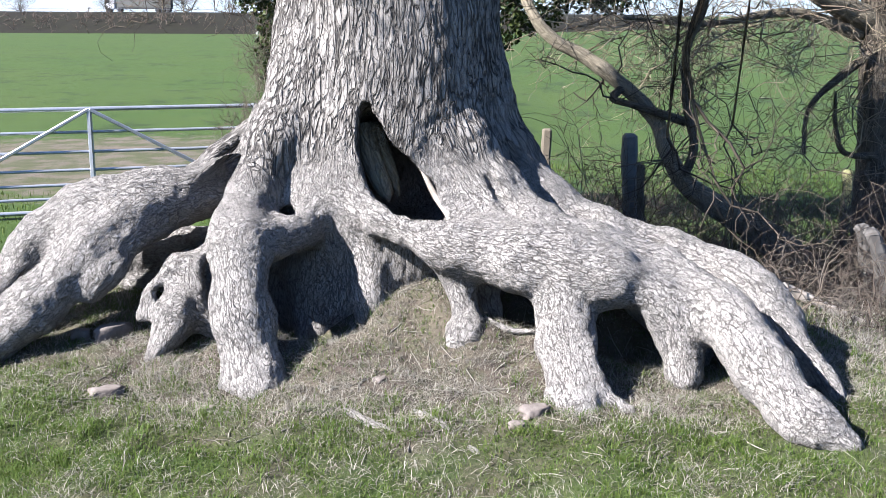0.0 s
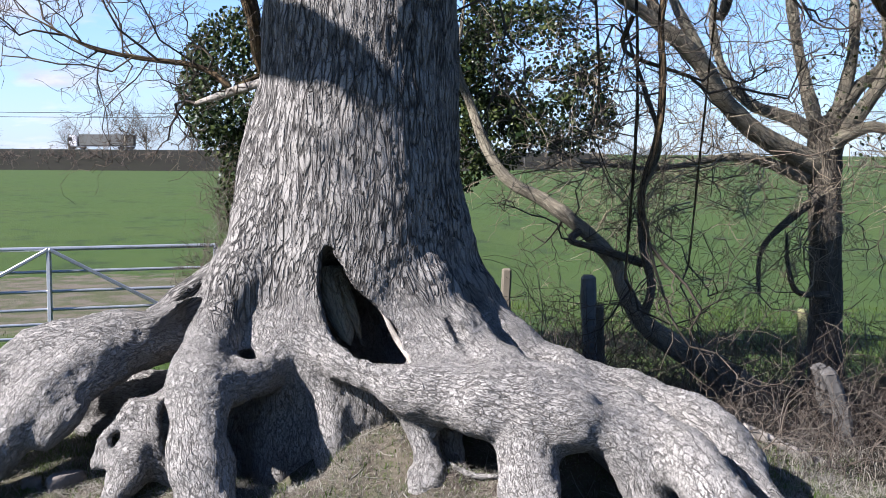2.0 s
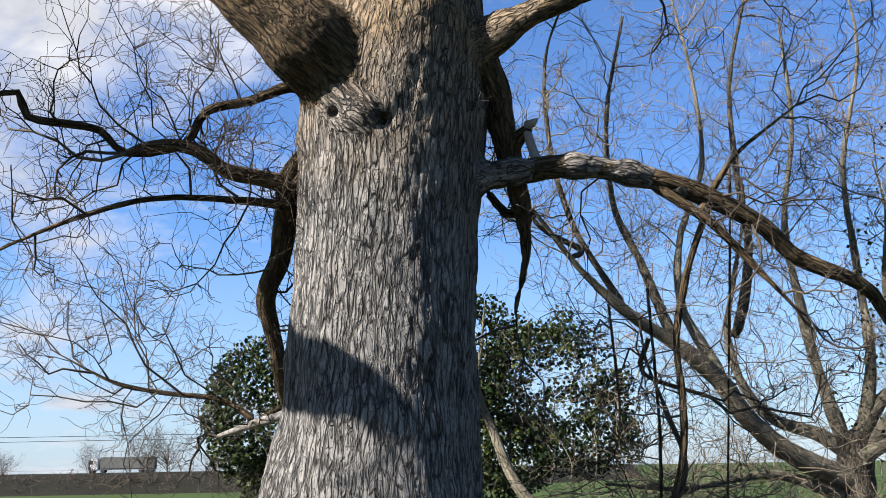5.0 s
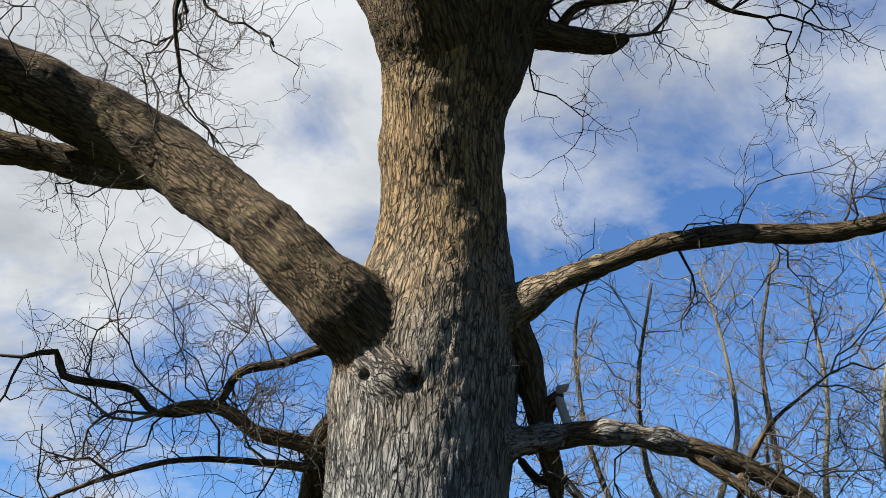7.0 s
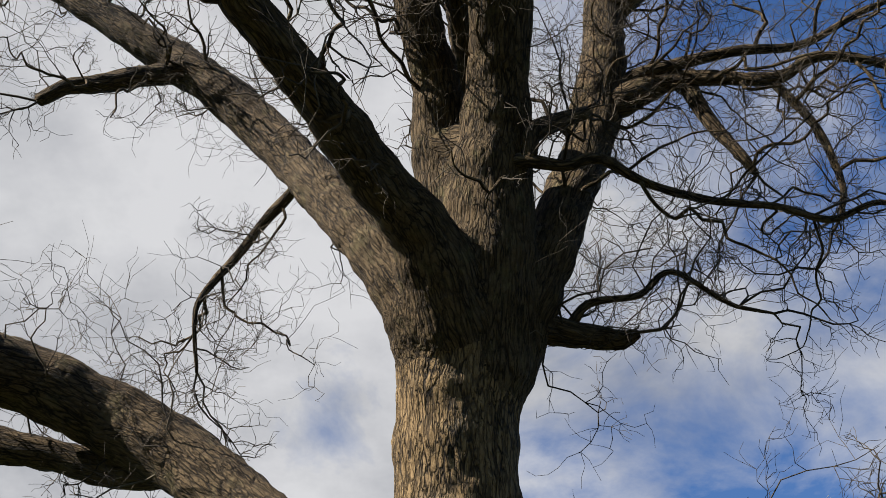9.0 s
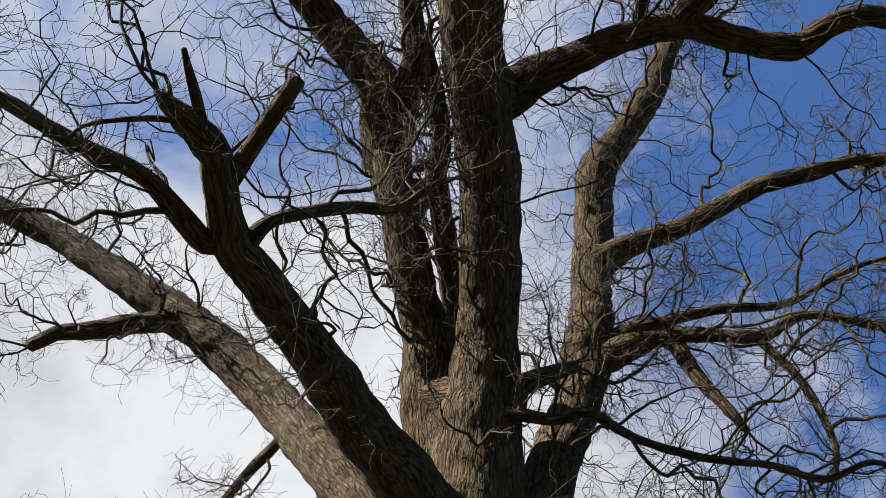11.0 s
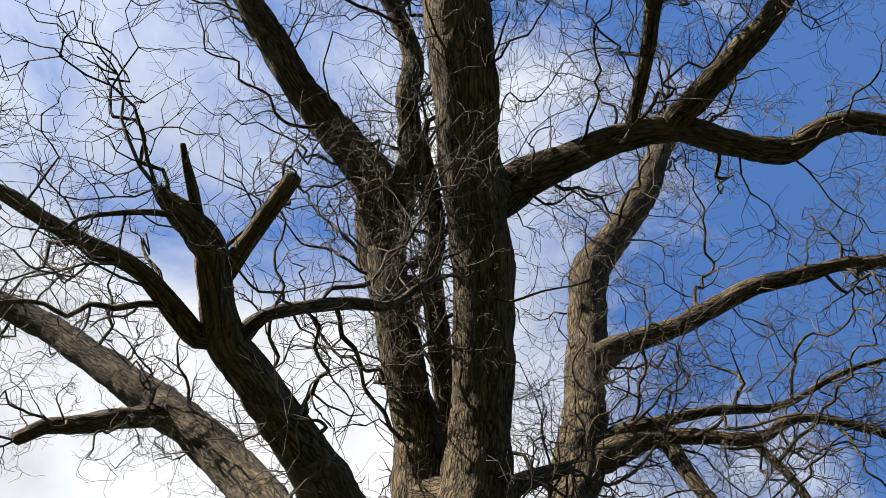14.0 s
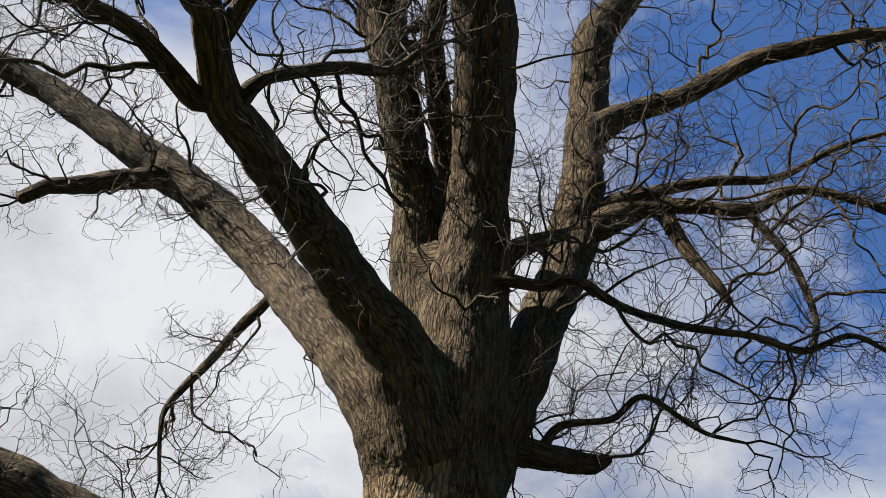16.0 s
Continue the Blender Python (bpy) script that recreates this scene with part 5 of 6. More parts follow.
thorn_limb((1.61, 7.20, 0.53, 0.033), (1.69, 7.20, 0.78, 0.030), (1.62, 7.20, 1.09, 0.028), (1.61, 7.20, 1.42, 0.024), (1.72, 7.20, 1.75, 0.022), (1.62, 7.20, 2.10, 0.017), (1.50, 7.20, 2.45, 0.011), (1.46, 7.25, 2.80, 0.006), (1.41, 7.30, 3.01, 0.004), parent=lean, twigs=LEAN, sprays=2)
thorn_limb((1.25, 7.49, 1.16, 0.036), (1.16, 7.40, 1.09, 0.031), (1.32, 7.30, 1.04, 0.027), (1.65, 7.30, 0.94, 0.035), parent=lean, twigs=LEAN, sprays=2)
tagged(part("twigs", LEAN.mesh("twigs", TWIG), lean, "sparse bare twigs"), kind="stuff")


# ---- ivy-clad tree behind the oak ----
def leaf_cloud(bundle, centre, radii, count, size, seed=0):
    """Many small folded leaves in an uneven cloud."""
    p = rng.normal(0, 1, (count, 3))
    p /= np.linalg.norm(p, axis=1)[:, None]
    p *= rng.uniform(0.35, 1.0, (count, 1)) ** 0.5
    keep = fbm(p * 2.2 + seed * 5 + 30, 2, seed) > 0.475
    p = p[keep] * radii + centre
    m = len(p)
    d = rng.normal(0, 1, (m, 3))
    d[:, 2] -= 0.5
    d /= np.linalg.norm(d, axis=1)[:, None]
    w = np.cross(d, rng.normal(0, 1, (m, 3)))
    w /= np.linalg.norm(w, axis=1)[:, None]
    up = np.cross(w, d)
    s = size * rng.uniform(0.6, 1.3, (m, 1))
    v = np.stack([p, p + d * s * 0.45 + w * s * 0.5 + up * s * 0.12, p + d * s, p + d * s * 0.45 - w * s * 0.5 + up * s * 0.12], 1).reshape(-1, 3)
    i = np.arange(m)[:, None] * 4
    bundle.add(v, [np.concatenate([i + [0, 1, 2], i + [0, 2, 3]])])


buds = Bundle()
for c, r, m in (((4.3, 8.4, 3.4), (0.9, 0.7, 1.4), 1800), ((4.0, 8.3, 2.2), (0.9, 0.6, 0.6), 800), ((4.6, 8.5, 1.2), (0.5, 0.6, 0.8), 500)):
    leaf_cloud(buds, c, r, m, 0.034, m % 13)
tagged(part("buds", buds.mesh("buds", IVY, False), thorn, "small dark opening leaf buds"), kind="stuff")

ivy_tree = empty("ivy_tree", (-0.4, 10.4, -0.35), "hedgerow tree smothered in dark glossy ivy", "tree")
v, f, q = tube([(-0.6, 10.4, -0.4, 0.2), (-0.5, 10.4, 1.2, 0.17), (-0.2, 10.4, 2.4, 0.13), (0.3, 10.3, 3.4, 0.06)], 0.08, 12, 0.2, 0, 91)
part("trunk", mesh_of("trunk", v, f, HAW, True, q), ivy_tree)
ivy = Bundle()
for c, r, m in (((-1.6, 10.3, 2.3), (0.55, 0.5, 0.75), 2000), ((-1.35, 10.3, 1.5), (0.42, 0.4, 0.9), 1700), ((-0.6, 10.5, 2.6), (0.7, 0.6, 0.7), 1600),
                ((1.15, 10.3, 2.55), (0.85, 0.6, 0.75), 2200), ((1.45, 10.3, 2.1), (0.7, 0.5, 0.45), 1300), ((0.80, 10.3, 1.89), (0.45, 0.5, 0.42), 1000),
                ((0.45, 10.3, 1.64), (0.32, 0.4, 0.40), 600), ((0.3, 10.4, 2.8), (0.8, 0.6, 0.7), 1600)):
    leaf_cloud(ivy, c, r, int(m * 4.6), 0.043, m % 17)
tagged(part("crown", ivy.mesh("crown", IVY, False), ivy_tree, "dark glossy ivy leaves"), kind="stuff")

# ---- gate ----
GA, GB = Vector((-4.87, 10.11, 0.72)), Vector((-1.95, 11.05, 0.72))
gate = empty("field_gate", (GA + GB) / 2, "galvanised steel seven-bar field gate, closed", "gate")
along = (GB - GA).normalized()


def pipe(a, b, r, sides=12):
    a, b = Vector(a), Vector(b)
    bm = bmesh.new()
    m = Matrix.Translation((a + b) / 2) @ (b - a).to_track_quat("Z", "Y").to_matrix().to_4x4()
    bmesh.ops.create_cone(bm, cap_ends=True, segments=sides, radius1=r, radius2=r, depth=(b - a).length, matrix=m)
    return bm


def flat_bar(a, b, wide, thick):
    a, b = Vector(a), Vector(b)
    bm = bmesh.new()
    m = Matrix.Translation((a + b) / 2) @ (b - a).to_track_quat("Z", "Y").to_matrix().to_4x4() @ Matrix.Diagonal((wide, thick, (b - a).length, 1))
    bmesh.ops.create_cube(bm, size=1, matrix=m)
    bmesh.ops.bevel(bm, geom=bm.edges[:], offset=min(wide, thick) * 0.2, segments=1, affect="EDGES")
    return bm


def gate_part(name, bm):
    ob = part(name, bm_mesh(name, bm, STEEL, False), gate)
    return ob


drops = (0.0, 0.225, 0.42, 0.60, 0.745, 0.88, 1.01)
for i, d in enumerate(drops):
    gate_part("bar", pipe(GA - Vector((0, 0, d)), GB - Vector((0, 0, d)), 0.022 if i in (0, 6) else 0.016))
for end in (GA, GB):
    gate_part("stile", pipe(end + Vector((0, 0, 0.02)), end - Vector((0, 0, 1.03)), 0.024))
MID = GA + (GB - GA) * 0.476
gate_part("upright", flat_bar(MID + Vector((0, -0.02, 0)), MID - Vector((0, 0.02, 1.01)), 0.045, 0.045))
for k in (-1, 1):
    gate_part("brace", flat_bar(MID + Vector((0, -0.028, 0)), MID + along * 1.28 * k - Vector((0, 0.028, 0.72)), 0.036, 0.036))

# ---- fence posts and dead wood ----


def post(label, base, top, wide, thick, mat, category="post", name="fence_post", ragged=0.0):
    bm = flat_bar(base, top, wide, thick)
    bmesh.ops.subdivide_edges(bm, edges=[e for e in bm.edges if e.calc_length() > 0.2], cuts=9)
    for v in bm.verts:
        v.co += Vector(noise.noise_vector(v.co * 6)) * (0.008 + ragged) + Vector(noise.noise_vector(v.co * 23)) * (0.004 + 0.4 * ragged)
    ob = new(name, bm_mesh(name, bm, mat))
    return tagged(ob, label, category)


post("grey weathered concrete fence post", (1.23, 6.90, 0.08), (1.20, 6.90, 0.90), 0.100, 0.090, CONCRETE)
post("short dark wooden fence stake", (1.32, 7.00, 0.05), (1.29, 7.00, 0.69), 0.075, 0.060, HAWDARK)
post("dark wooden fence stake in the hedge", (0.90, 9.50, -0.00), (0.92, 9.50, 0.66), 0.085, 0.080, HAWDARK)
post("snapped pale stake end", (0.57, 7.50, 0.34), (0.67, 7.50, 0.71), 0.050, 0.050, PALEWOOD, ragged=0.006)
post("lichen-green round hedge stake", (3.12, 8.20, -0.20), (3.13, 8.20, 0.49), 0.070, 0.070, MOSSWOOD)
post("grey rotten split fence timber", (2.91, 6.60, -0.77), (2.62, 6.60, 0.38), 0.085, 0.080, OLDWOOD, ragged=0.022)
post("grey rotten split fence timber", (2.93, 6.40, -0.70), (2.62, 6.40, 0.37), 0.085, 0.080, OLDWOOD, ragged=0.022)
post("bleached fallen branch beside the roots", (2.70, 5.90, -0.22), (1.92, 5.90, 0.15), 0.075, 0.060, PALEWOOD, category="dead wood", name="dead_branch", ragged=0.008)

# ---- hedge-bottom brambles and brush ----
brush = Bundle()
for _ in range(1900):
    x, y = rng.uniform(0.7, 4.6), rng.uniform(6.5, 8.5)
    z = float(ground_z(np.array([x]), np.array([y]))[0])
    spray(brush, (x, y, z - 0.03), rng.normal(0, 0.6, 3) + (0, 0, 0.8), rng.uniform(0.35, 1.0), rng.uniform(0.002, 0.005), 1, -0.12, 0.35, 3)
for _ in range(520):
    x, y = rng.uniform(1.75, 3.3), rng.uniform(5.5, 6.9)
    z = float(ground_z(np.array([x]), np.array([y]))[0])
    spray(brush, (x, y, z - 0.02), rng.normal(0, 0.7, 3) + (0, 0, 0.6), rng.uniform(0.2, 0.55), rng.uniform(0.002, 0.005), 1, -0.15, 0.35, 3)
tagged(new("brambles", brush.mesh("brambles", BRAMBLE)), "tangled dead bramble stems and brushwood along the fence", "brambles", kind="stuff")
thicket = Bundle()
for _ in range(1100):
    x, y, z = rng.uniform(-2.15, -1.25), rng.uniform(9.9, 10.9), rng.uniform(-0.38, 2.0)
    if x < -2.15 + 0.34 * (z + 0.3) * 0.8:
        continue
    spray(thicket, (x, y, z), rng.normal(0, 0.7, 3) + (-0.2, -0.2, 0.6), rng.uniform(0.2, 0.5), rng.uniform(0.0022, 0.0045), 1, 0.1, 0.4, 5)
tagged(new("hedge_twigs", thicket.mesh("hedge_twigs", BRAMBLE)), "bare twiggy hedge end beside the field gate", "hedge", kind="stuff")

# ---- grass ----


def blade_mesh(p, tall, wide, lean):
    """Curved, tapering blades that stand at p: three stages, the tip bends over by lean."""
    m = len(p)
    a = rng.uniform(0, 2 * np.pi, m)
    w = np.stack([np.cos(a), np.sin(a), 0 * a], 1) * wide * rng.uniform(0.6, 1.4, (m, 1))
    b = a + np.pi / 2 + rng.normal(0, 0.5, m)
    h = tall * rng.uniform(0.4, 1.3, (m, 1))
    tip = np.stack([np.cos(b), np.sin(b), 0 * b], 1) * rng.uniform(0.1, 1.0, (m, 1)) * lean * h
    up = np.array([[0, 0, 1.0]]) * h / (1.0 + 0.5 * lean)
    v = np.stack([p - w, p + w, p + w * 0.75 + up * 0.7 + tip * 0.3, p - w * 0.75 + up * 0.7 + tip * 0.3, p + up * 0.95 + tip], 1).reshape(-1, 3)
    i = np.arange(m)[:, None] * 5
    return v, [i + [0, 1, 2, 3], i + [3, 2, 4]]


def blades(count, x0, x1, y0, y1, tall, wide, keep, lean=0.5):
    x, y = rng.uniform(x0, x1, count), rng.uniform(y0, y1, count)
    ok = keep(x, y) > rng.uniform(0, 1, count)
    x, y = x[ok], y[ok]
    return blade_mesh(np.stack([x, y, ground_z(x, y) - 0.004], 1), tall, wide, lean)


def tufts(count, x0, x1, y0, y1, tall, wide, keep, size=0.05, each=40, lean=0.9):
    """Clumps of blades that fan out from one foot."""
    x, y = rng.uniform(x0, x1, count), rng.uniform(y0, y1, count)
    ok = keep(x, y) > rng.uniform(0, 1, count)
    n_of = rng.integers(each // 3, each, ok.sum())
    grow = np.repeat(rng.uniform(0.5, 1.3, ok.sum()), n_of)[:, None]
    d = rng.normal(0, size * 0.5, (n_of.sum(), 2)) * grow
    x, y = np.repeat(x[ok], n_of) + d[:, 0], np.repeat(y[ok], n_of) + d[:, 1]
    return blade_mesh(np.stack([x, y, ground_z(x, y) - 0.004], 1), tall * grow, wide, lean)


def patch(x, y, scale, lo, hi, seed):
    p = np.stack([x * scale, y * scale, 0 * x + seed], 1)
    return np.clip((fbm(p, 3, seed) - lo) / (hi - lo), 0, 1)


def bare(x, y):
    """1 at the tree's foot, 0 out on the sward."""
    d = np.sqrt(((x - 0.1) / 2.5) ** 2 + ((y - 5.6) / 1.55) ** 2)
    return np.clip((1.12 - d) / 0.3, 0, 1)


def hedge_free(x, y):
    """0 in the dead hedge bottom, 1 outside it."""
    return (((x - 3.35) / 2.9) ** 2 + ((y - 7.1) / 1.9) ** 2 > 0.9).astype(float)


green = Bundle()
green.add(*blades(200000, -2.6, 2.6, 3.0, 6.5, 0.030, 0.0018, lambda x, y: (1 - 0.95 * bare(x, y)) * hedge_free(x, y) * (0.15 + 0.85 * patch(x, y, 2.4, 0.40, 0.62, 3)), 1.3))
green.add(*tufts(3000, -2.6, 2.6, 3.0, 5.2, 0.055, 0.0017, lambda x, y: (1 - 0.93 * bare(x, y)) * (0.15 + 0.85 * patch(x, y, 3.0, 0.42, 0.60, 23)), 0.06, 46, 1.3))
green.add(*tufts(1500, -2.6, 2.6, 3.6, 6.2, 0.06, 0.0017, lambda x, y: (0.12 + 0.88 * patch(x, y, 2.6, 0.45, 0.58, 8)) * bare(x, y), 0.07, 46, 1.2))
green.add(*blades(40000, -2.6, 2.6, 3.6, 6.2, 0.04, 0.0017, lambda x, y: patch(x, y, 3.2, 0.43, 0.58, 8) * bare(x, y), 1.2))
green.add(*blades(34000, -6.5, 7.0, 6.4, 15.0, 0.07, 0.004, lambda x, y: (0.3 + 0.7 * patch(x, y, 1.2, 0.4, 0.6, 5)) * hedge_free(x, y) * (((x + 5.0) / 3.4) ** 2 + ((y - 15.0) / 3.4) ** 2 > 0.8)))
tagged(new("grass", green.mesh("grass", GRASS, False)), "short green spring grass in tufts", "grass", kind="stuff")
dry = Bundle()
dry.add(*blades(150000, -2.6, 2.6, 3.0, 6.2, 0.045, 0.0013, lambda x, y: (0.25 + 0.75 * bare(x, y)) * (0.35 + 0.65 * patch(x, y, 3.1, 0.40, 0.62, 12)), 2.2))
dry.add(*tufts(3600, -2.6, 2.6, 3.3, 6.2, 0.055, 0.0013, lambda x, y: (0.15 + 0.85 * bare(x, y)) * (0.3 + 0.7 * patch(x, y, 3.7, 0.42, 0.6, 17)), 0.11, 46, 1.7))
dry.add(*blades(9000, 0.8, 4.5, 5.2, 8.4, 0.14, 0.002, lambda x, y: patch(x, y, 2, 0.35, 0.6, 14), 1.2))
tagged(new("dead_grass", dry.mesh("dead_grass", STRAW, False)), "bleached dead grass and straw at the tree's foot", "dead grass", kind="stuff")

litter = Bundle()  # bits of dead twig and bark on the trodden soil
for _ in range(1500):
    x, y = rng.uniform(-2.4, 2.4), rng.uniform(3.5, 5.8)
    if bare(np.array([x]), np.array([y]))[0] < rng.uniform(0, 1) - 0.25:
        continue
    a, h = rng.uniform(0, 6.28), rng.uniform(0.015, 0.07)
    e = np.array([math.cos(a), math.sin(a), 0]) * h
    p = np.array([x, y, 0.0])
    ends = np.array([p - e, p + e * 0.1 + rng.normal(0, 0.006, 3), p + e])
    ends[:, 2] = ground_z(ends[:, 0], ends[:, 1]) + 0.004
    stick(litter, ends, rng.uniform(0.0015, 0.004), 0.0015)
tagged(new("leaf_litter", litter.mesh("leaf_litter", STRAW)), "broken twigs and bark bits on bare soil", "litter", kind="stuff")


def stone(label, at, size, turn, mat=None):
    bm = bmesh.new()
    bmesh.ops.create_icosphere(bm, subdivisions=3, radius=1)
    for v in bm.verts:
        v.co = Vector((max(-0.85, min(0.8, v.co.x)), max(-0.75, min(0.9, v.co.y)), max(-0.8, min(0.6, v.co.z + 0.25 * v.co.x))))
        v.co *= 1 + 0.42 * noise.noise(v.co * 1.9 + Vector((at[0], at[1], 0)) * 3) + 0.12 * noise.noise(v.co * 6)
        v.co = Vector((v.co.x * size[0], v.co.y * size[1], v.co.z * size[2]))
    ob = new("stone", bm_mesh("stone", bm, mat or STONE, True))
    z = float(ground_z(np.array([at[0]]), np.array([at[1]]))[0])
    ob.matrix_world = pose(at[0], at[1], z + size[2] * 0.3, 0, 0, turn)
    return tagged(ob, label, "stone", "stones in the turf")


stone("flat pale stone lying in the grass", (-1.5, 4.52), (0.085, 0.05, 0.035), 10)
stone("broken slab of grey stone on edge in the bank", (-1.62, 5.06), (0.10, 0.03, 0.075), 35)
stone("broken slab of grey stone on edge in the bank", (-1.8, 5.1), (0.06, 0.03, 0.055), -20)
stone("small reddish stone half sunk in soil", (0.38, 4.2), (0.07, 0.05, 0.04), 30)
stone("small reddish stone half sunk in soil", (0.30, 4.06), (0.04, 0.03, 0.025), 0)
stone("small reddish stone half sunk in soil", (-0.28, 4.55), (0.03, 0.03, 0.02), 50)
stone("small reddish stone half sunk in soil", (-1.02, 4.36), (0.05, 0.03, 0.02), 20)


def surface_root(*points):
    """A worn root that breaks the surface of the soil."""
    line = [(x, y, float(ground_z(np.array([x]), np.array([y]))[0]) + dz - 0.012, r * 0.85) for x, y, dz, r in points]
    v, f, q = tube(line, 0.03, 10, 0.35, 0.003, 120 + int(points[0][1] * 50))
    tagged(new("surface_root", mesh_of("surface_root", v, f, OAK, True, q)), "thin worn root breaking through the trodden soil", "root", "surface roots")


surface_root((-0.45, 4.32, -0.03, 0.03), (-0.38, 4.25, 0.0, 0.032), (-0.28, 4.15, 0.005, 0.034), (-0.18, 4.05, -0.01, 0.03), (-0.1, 4.0, -0.04, 0.02))
surface_root((-0.14, 4.33, -0.02, 0.02), (-0.06, 4.22, 0.01, 0.026), (0.0, 4.1, 0.0, 0.024), (0.08, 4.0, -0.03, 0.018))
surface_root((0.08, 3.98, -0.02, 0.018), (0.13, 3.88, 0.0, 0.022), (0.19, 3.78, -0.03, 0.016))
surface_root((-1.1, 4.42, -0.02, 0.02), (-1.0, 4.34, 0.0, 0.024), (-0.9, 4.32, 0.0, 0.022), (-0.78, 4.3, -0.03, 0.016))
surface_root((0.20, 4.98, 0.02, 0.014), (0.32, 4.92, 0.03, 0.018), (0.45, 4.88, 0.03, 0.012))

# ---- the distance: bank, road, lorry, bare trees ----
bm = bmesh.new()
prof = ((236, -3.2), (244, -1.6), (256, 1.2), (262, 1.7), (280, 1.7), (310, -3.5))
xs = [-500 + 9 * i for i in range(62)]
rows = [[bm.verts.new((x, y + 0.02 * x, z + (noise.noise(Vector((x * 0.09, y, 0))) * 0.5 if 240 < y < 260 else 0))) for y, z in prof] for x in xs]
for a, b in zip(rows, rows[1:]):
    for i in range(len(prof) - 1):
        bm.faces.new((a[i], b[i], b[i + 1], a[i + 1]))
tagged(new("embankment", bm_mesh("embankment", bm, BANK, True)), "low scrubby road embankment across the field", "embankment", kind="structure")
barrier = empty("crash_barrier", (-60, 262, 1.7), "grey steel crash barrier along the road", "barrier")
ob = part("rail", bm_mesh("rail", flat_bar((-500, 253.0, 2.4), (50, 264.0, 2.4), 0.5, 0.08), ROAD), barrier)

lorry = empty("lorry", (-73.1, 268.0, 1.70), "pale articulated box lorry on the embankment road", "lorry")


def lorry_part(name, x0, x1, z0, z1, mat, parent=None, y0=-1.25, y1=1.25, bevel=0.08):
    bm = bmesh.new()
    m = Matrix.Translation(((x0 + x1) / 2, (y0 + y1) / 2, (z0 + z1) / 2)) @ Matrix.Diagonal((x1 - x0, y1 - y0, z1 - z0, 1))
    bmesh.ops.create_cube(bm, size=1, matrix=m)
    bmesh.ops.bevel(bm, geom=bm.edges[:], offset=bevel, segments=2, affect="EDGES")
    return part(name, bm_mesh(name, bm, mat), parent or lorry, local=True)


lorry_part("trailer", -6.6, 6.6, 1.0, 3.7, CONCRETE)
lorry_part("chassis", -6.4, 6.6, 0.75, 1.0, TYRE, bevel=0.03)
cab = lorry_part("cab", -9.2, -7.0, 0.6, 3.5, WHITE, bevel=0.25)
lorry_part("window", -9.24, -8.3, 2.0, 2.9, GLASS, cab, -1.27, -1.2, 0.01)
for x in (-8.6, -6.0, 3.2, 4.5, 5.8):
    bm = bmesh.new()
    bmesh.ops.create_cone(bm, cap_ends=True, segments=20, radius1=0.5, radius2=0.5, depth=2.4, matrix=Matrix.Translation((x, 0, 0.5)) @ pose(0, 0, 0, 90))
    part("wheel", bm_mesh("wheel", bm, TYRE), lorry, local=True)


def far_tree(x, y, z, tall, seed):
    root = empty("distant_tree", (x, y, z), "small bare roadside tree with a rounded twiggy crown", "tree", "roadside trees")
    b = Bundle()
    for _ in range(16):
        spray(b, (x, y, z + tall * rng.uniform(0.15, 0.4)), rng.normal(0, 0.55, 3) + (0, 0, 1.0), tall * rng.uniform(0.6, 0.9), tall * 0.007, 2, 0.12, 0.25, 6)
    v, f, q = tube([(x, y, z - 0.3, tall * 0.025), (x, y, z + tall * 0.5, tall * 0.014), (x + 0.1, y, z + tall * 0.8, tall * 0.006)], 0.5, 8, 0.1, 0, seed)
    ob = part("trunk", mesh_of("trunk", v, f, HAW, True, q), root)
    ob = tagged(part("crown", b.mesh("crown", TWIG), root), kind="stuff")


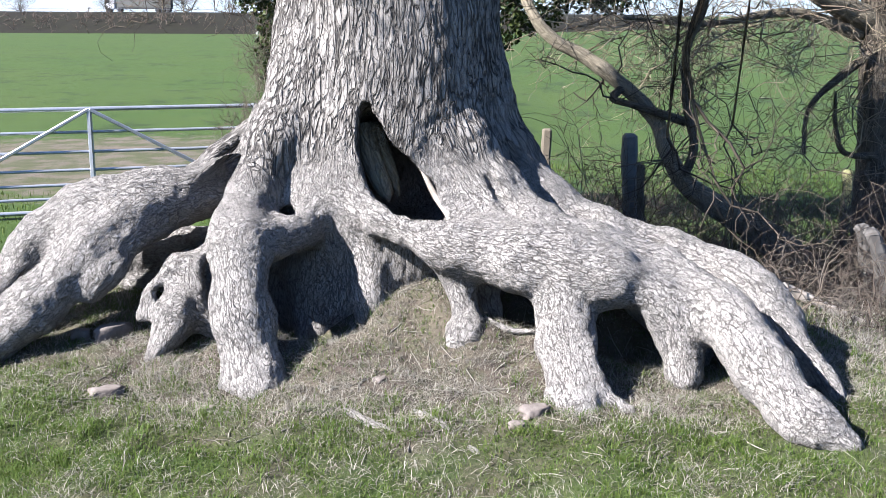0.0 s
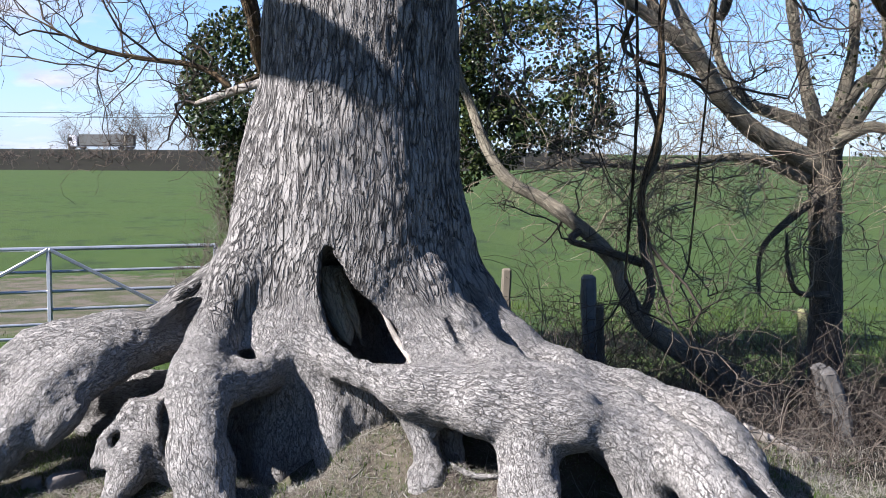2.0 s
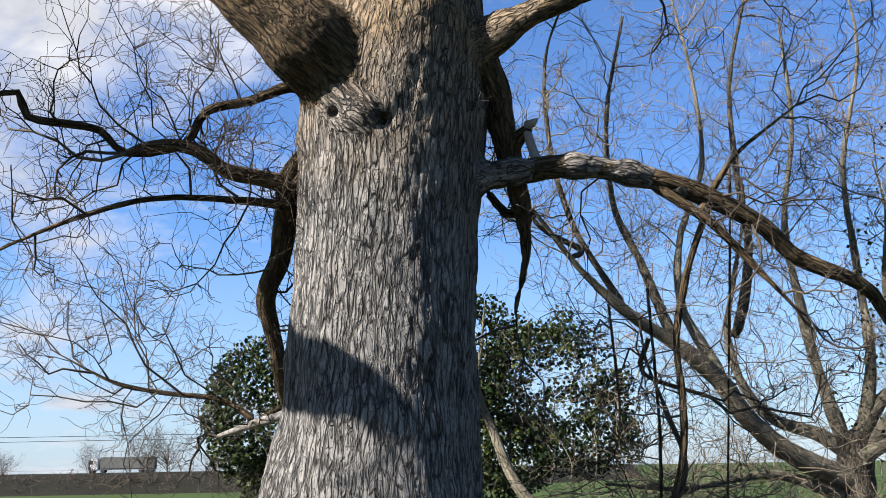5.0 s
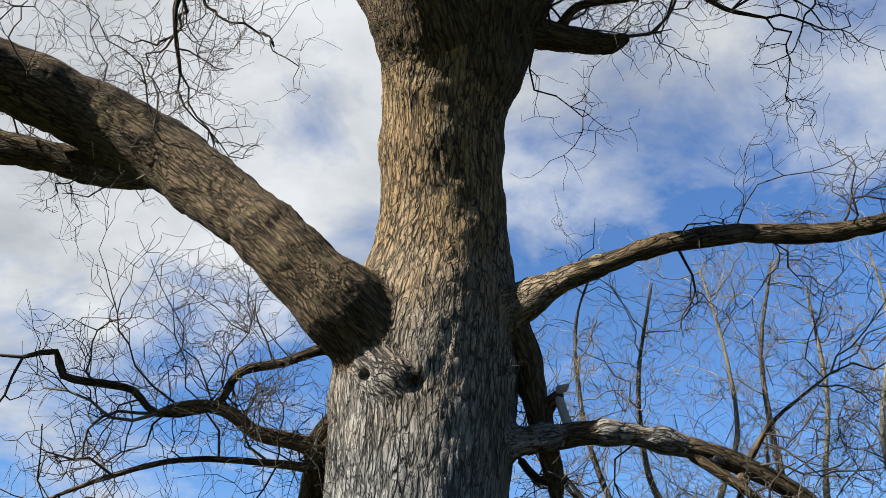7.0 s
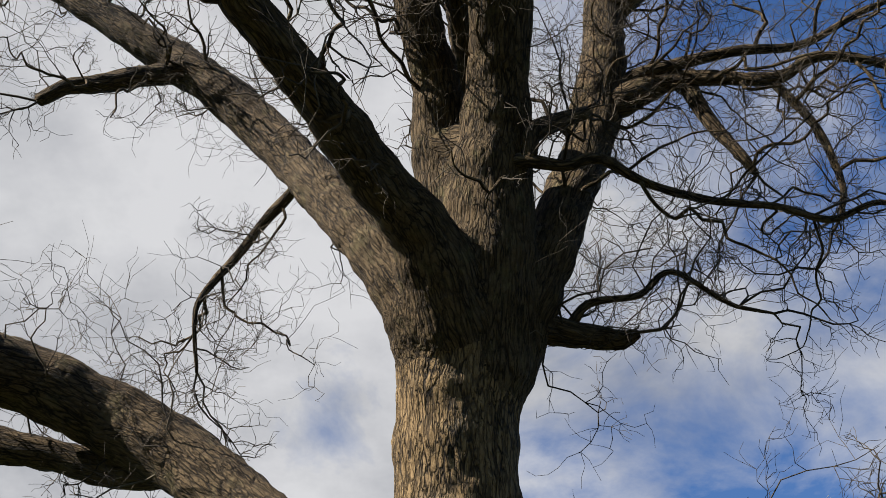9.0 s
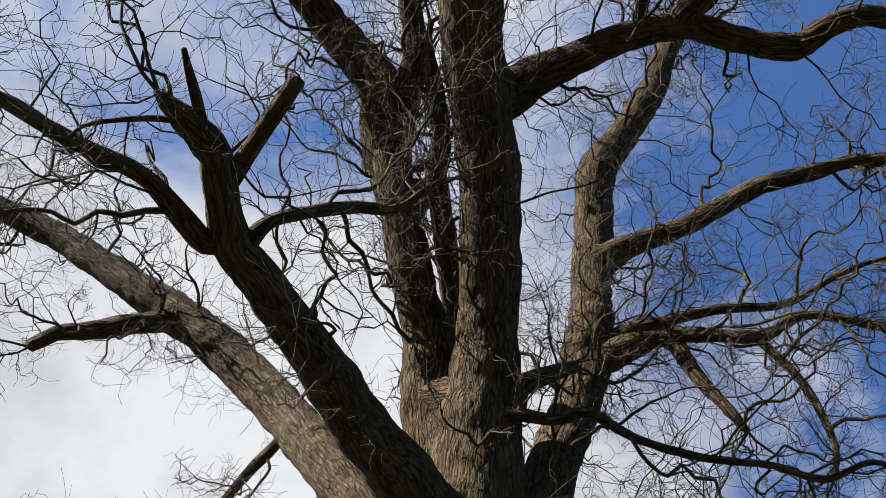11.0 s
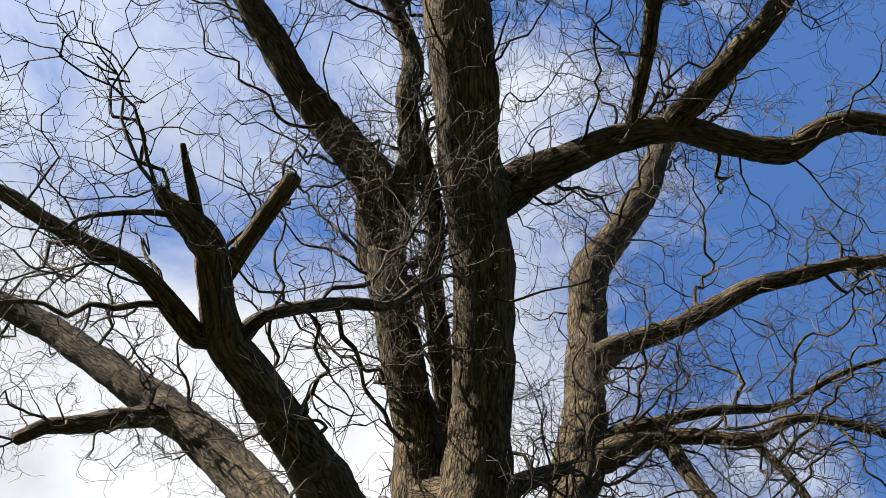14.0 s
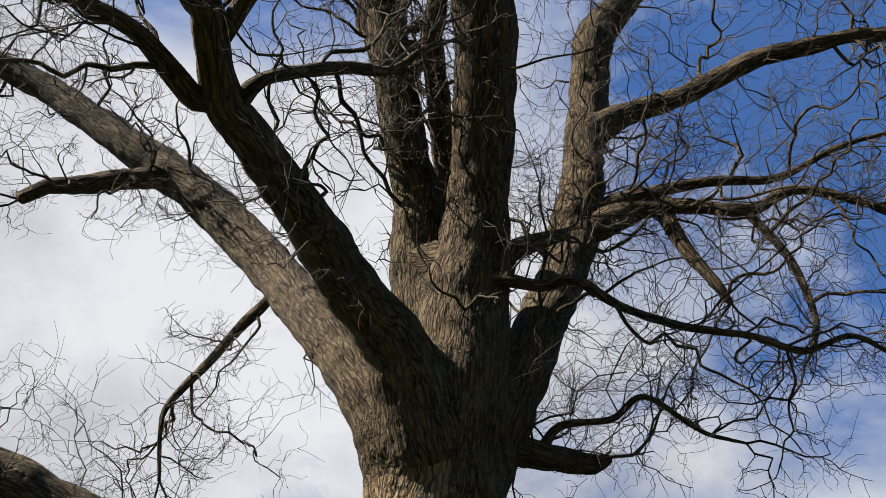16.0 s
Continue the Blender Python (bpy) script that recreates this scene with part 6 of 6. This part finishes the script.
far_tree(-79.6, 258.0, 0.09, 6.93, 60)
far_tree(-67.3, 262.0, -0.22, 10.04, 61)
far_tree(-61.8, 260.0, -0.31, 10.24, 62)
far_tree(-50.2, 256.0, -0.77, 6.36, 63)
far_tree(-99.8, 258.0, -0.09, 6.24, 64)
hedge = Bundle()
for _ in range(380):
    x = rng.uniform(-140, 180)
    y = 246 + 0.02 * x + rng.normal(0, 5) if x < 20 else 262 + rng.normal(0, 3)
    z = float(ground_z(np.array([x]), np.array([y]))[0]) + (max(0, min(1, (y - 0.02 * x - 238) / 20)) * 3.6 if x < 20 else 0)
    k = 1.5 if x < 20 else 1.6
    spray(hedge, (x, y, z - 0.1), rng.normal(0, 0.5, 3) + (0, 0, 0.9), rng.uniform(1.0, 2.0) * k, 0.05 * k, 1, 0.0, 0.4, 5)
for _ in range(170):  # dark scrub in clumps on the embankment's face
    x = rng.choice((-104, -92, -80, -73, -64, -57, -120)) + rng.normal(0, 3.2)
    spray(hedge, (x, 250 + 0.02 * x + rng.normal(0, 3), -0.6 + rng.uniform(0, 1.2)), rng.normal(0, 0.6, 3) + (0, 0, 0.7), rng.uniform(1.2, 2.4), 0.09, 1, 0.0, 0.4, 6)
tagged(new("far_hedge", hedge.mesh("far_hedge", BRAMBLE)), "brown winter hedge and scrub along the far field edge", "hedge", kind="stuff")
wood = Bundle()
for _ in range(140):
    x, y = rng.uniform(15, 260), rng.uniform(280, 340)
    spray(wood, (x, y, -1.5), rng.normal(0, 0.3, 3) + (0, 0, 1), rng.uniform(3, 6.5), 0.12, 2, 0.1, 0.35, 3)
tagged(new("far_wood", wood.mesh("far_wood", BRAMBLE)), "hazy bare trees on the skyline", "wood", kind="stuff")

pole = empty("power_pole", (22.5, 200, -1.2), "wooden electricity pole with cross-arms", "pole")
part("shaft", bm_mesh("shaft", pipe((22.5, 200, -1.6), (22.5, 200, 8.9), 0.14), OLDWOOD), pole)
for z in (8.5, 7.8):
    part("cross_arm", bm_mesh("cross_arm", flat_bar((21.3, 200, z), (23.7, 200, z), 0.14, 0.14), OLDWOOD), pole)
for z, s in ((8.6, 0.4), (7.9, 0.6)):
    wire = Bundle()
    stick(wire, [(x, 200.0, z - 0.7 * s * (1 - ((x + 119) / 141.5) ** 2)) for x in np.linspace(-260.5, 22.5, 30)], 0.05, 0.05, 4)
    tagged(new("power_cable", wire.mesh("power_cable", TYRE)), "thin overhead electricity cable across the field", "cable", "overhead cables")
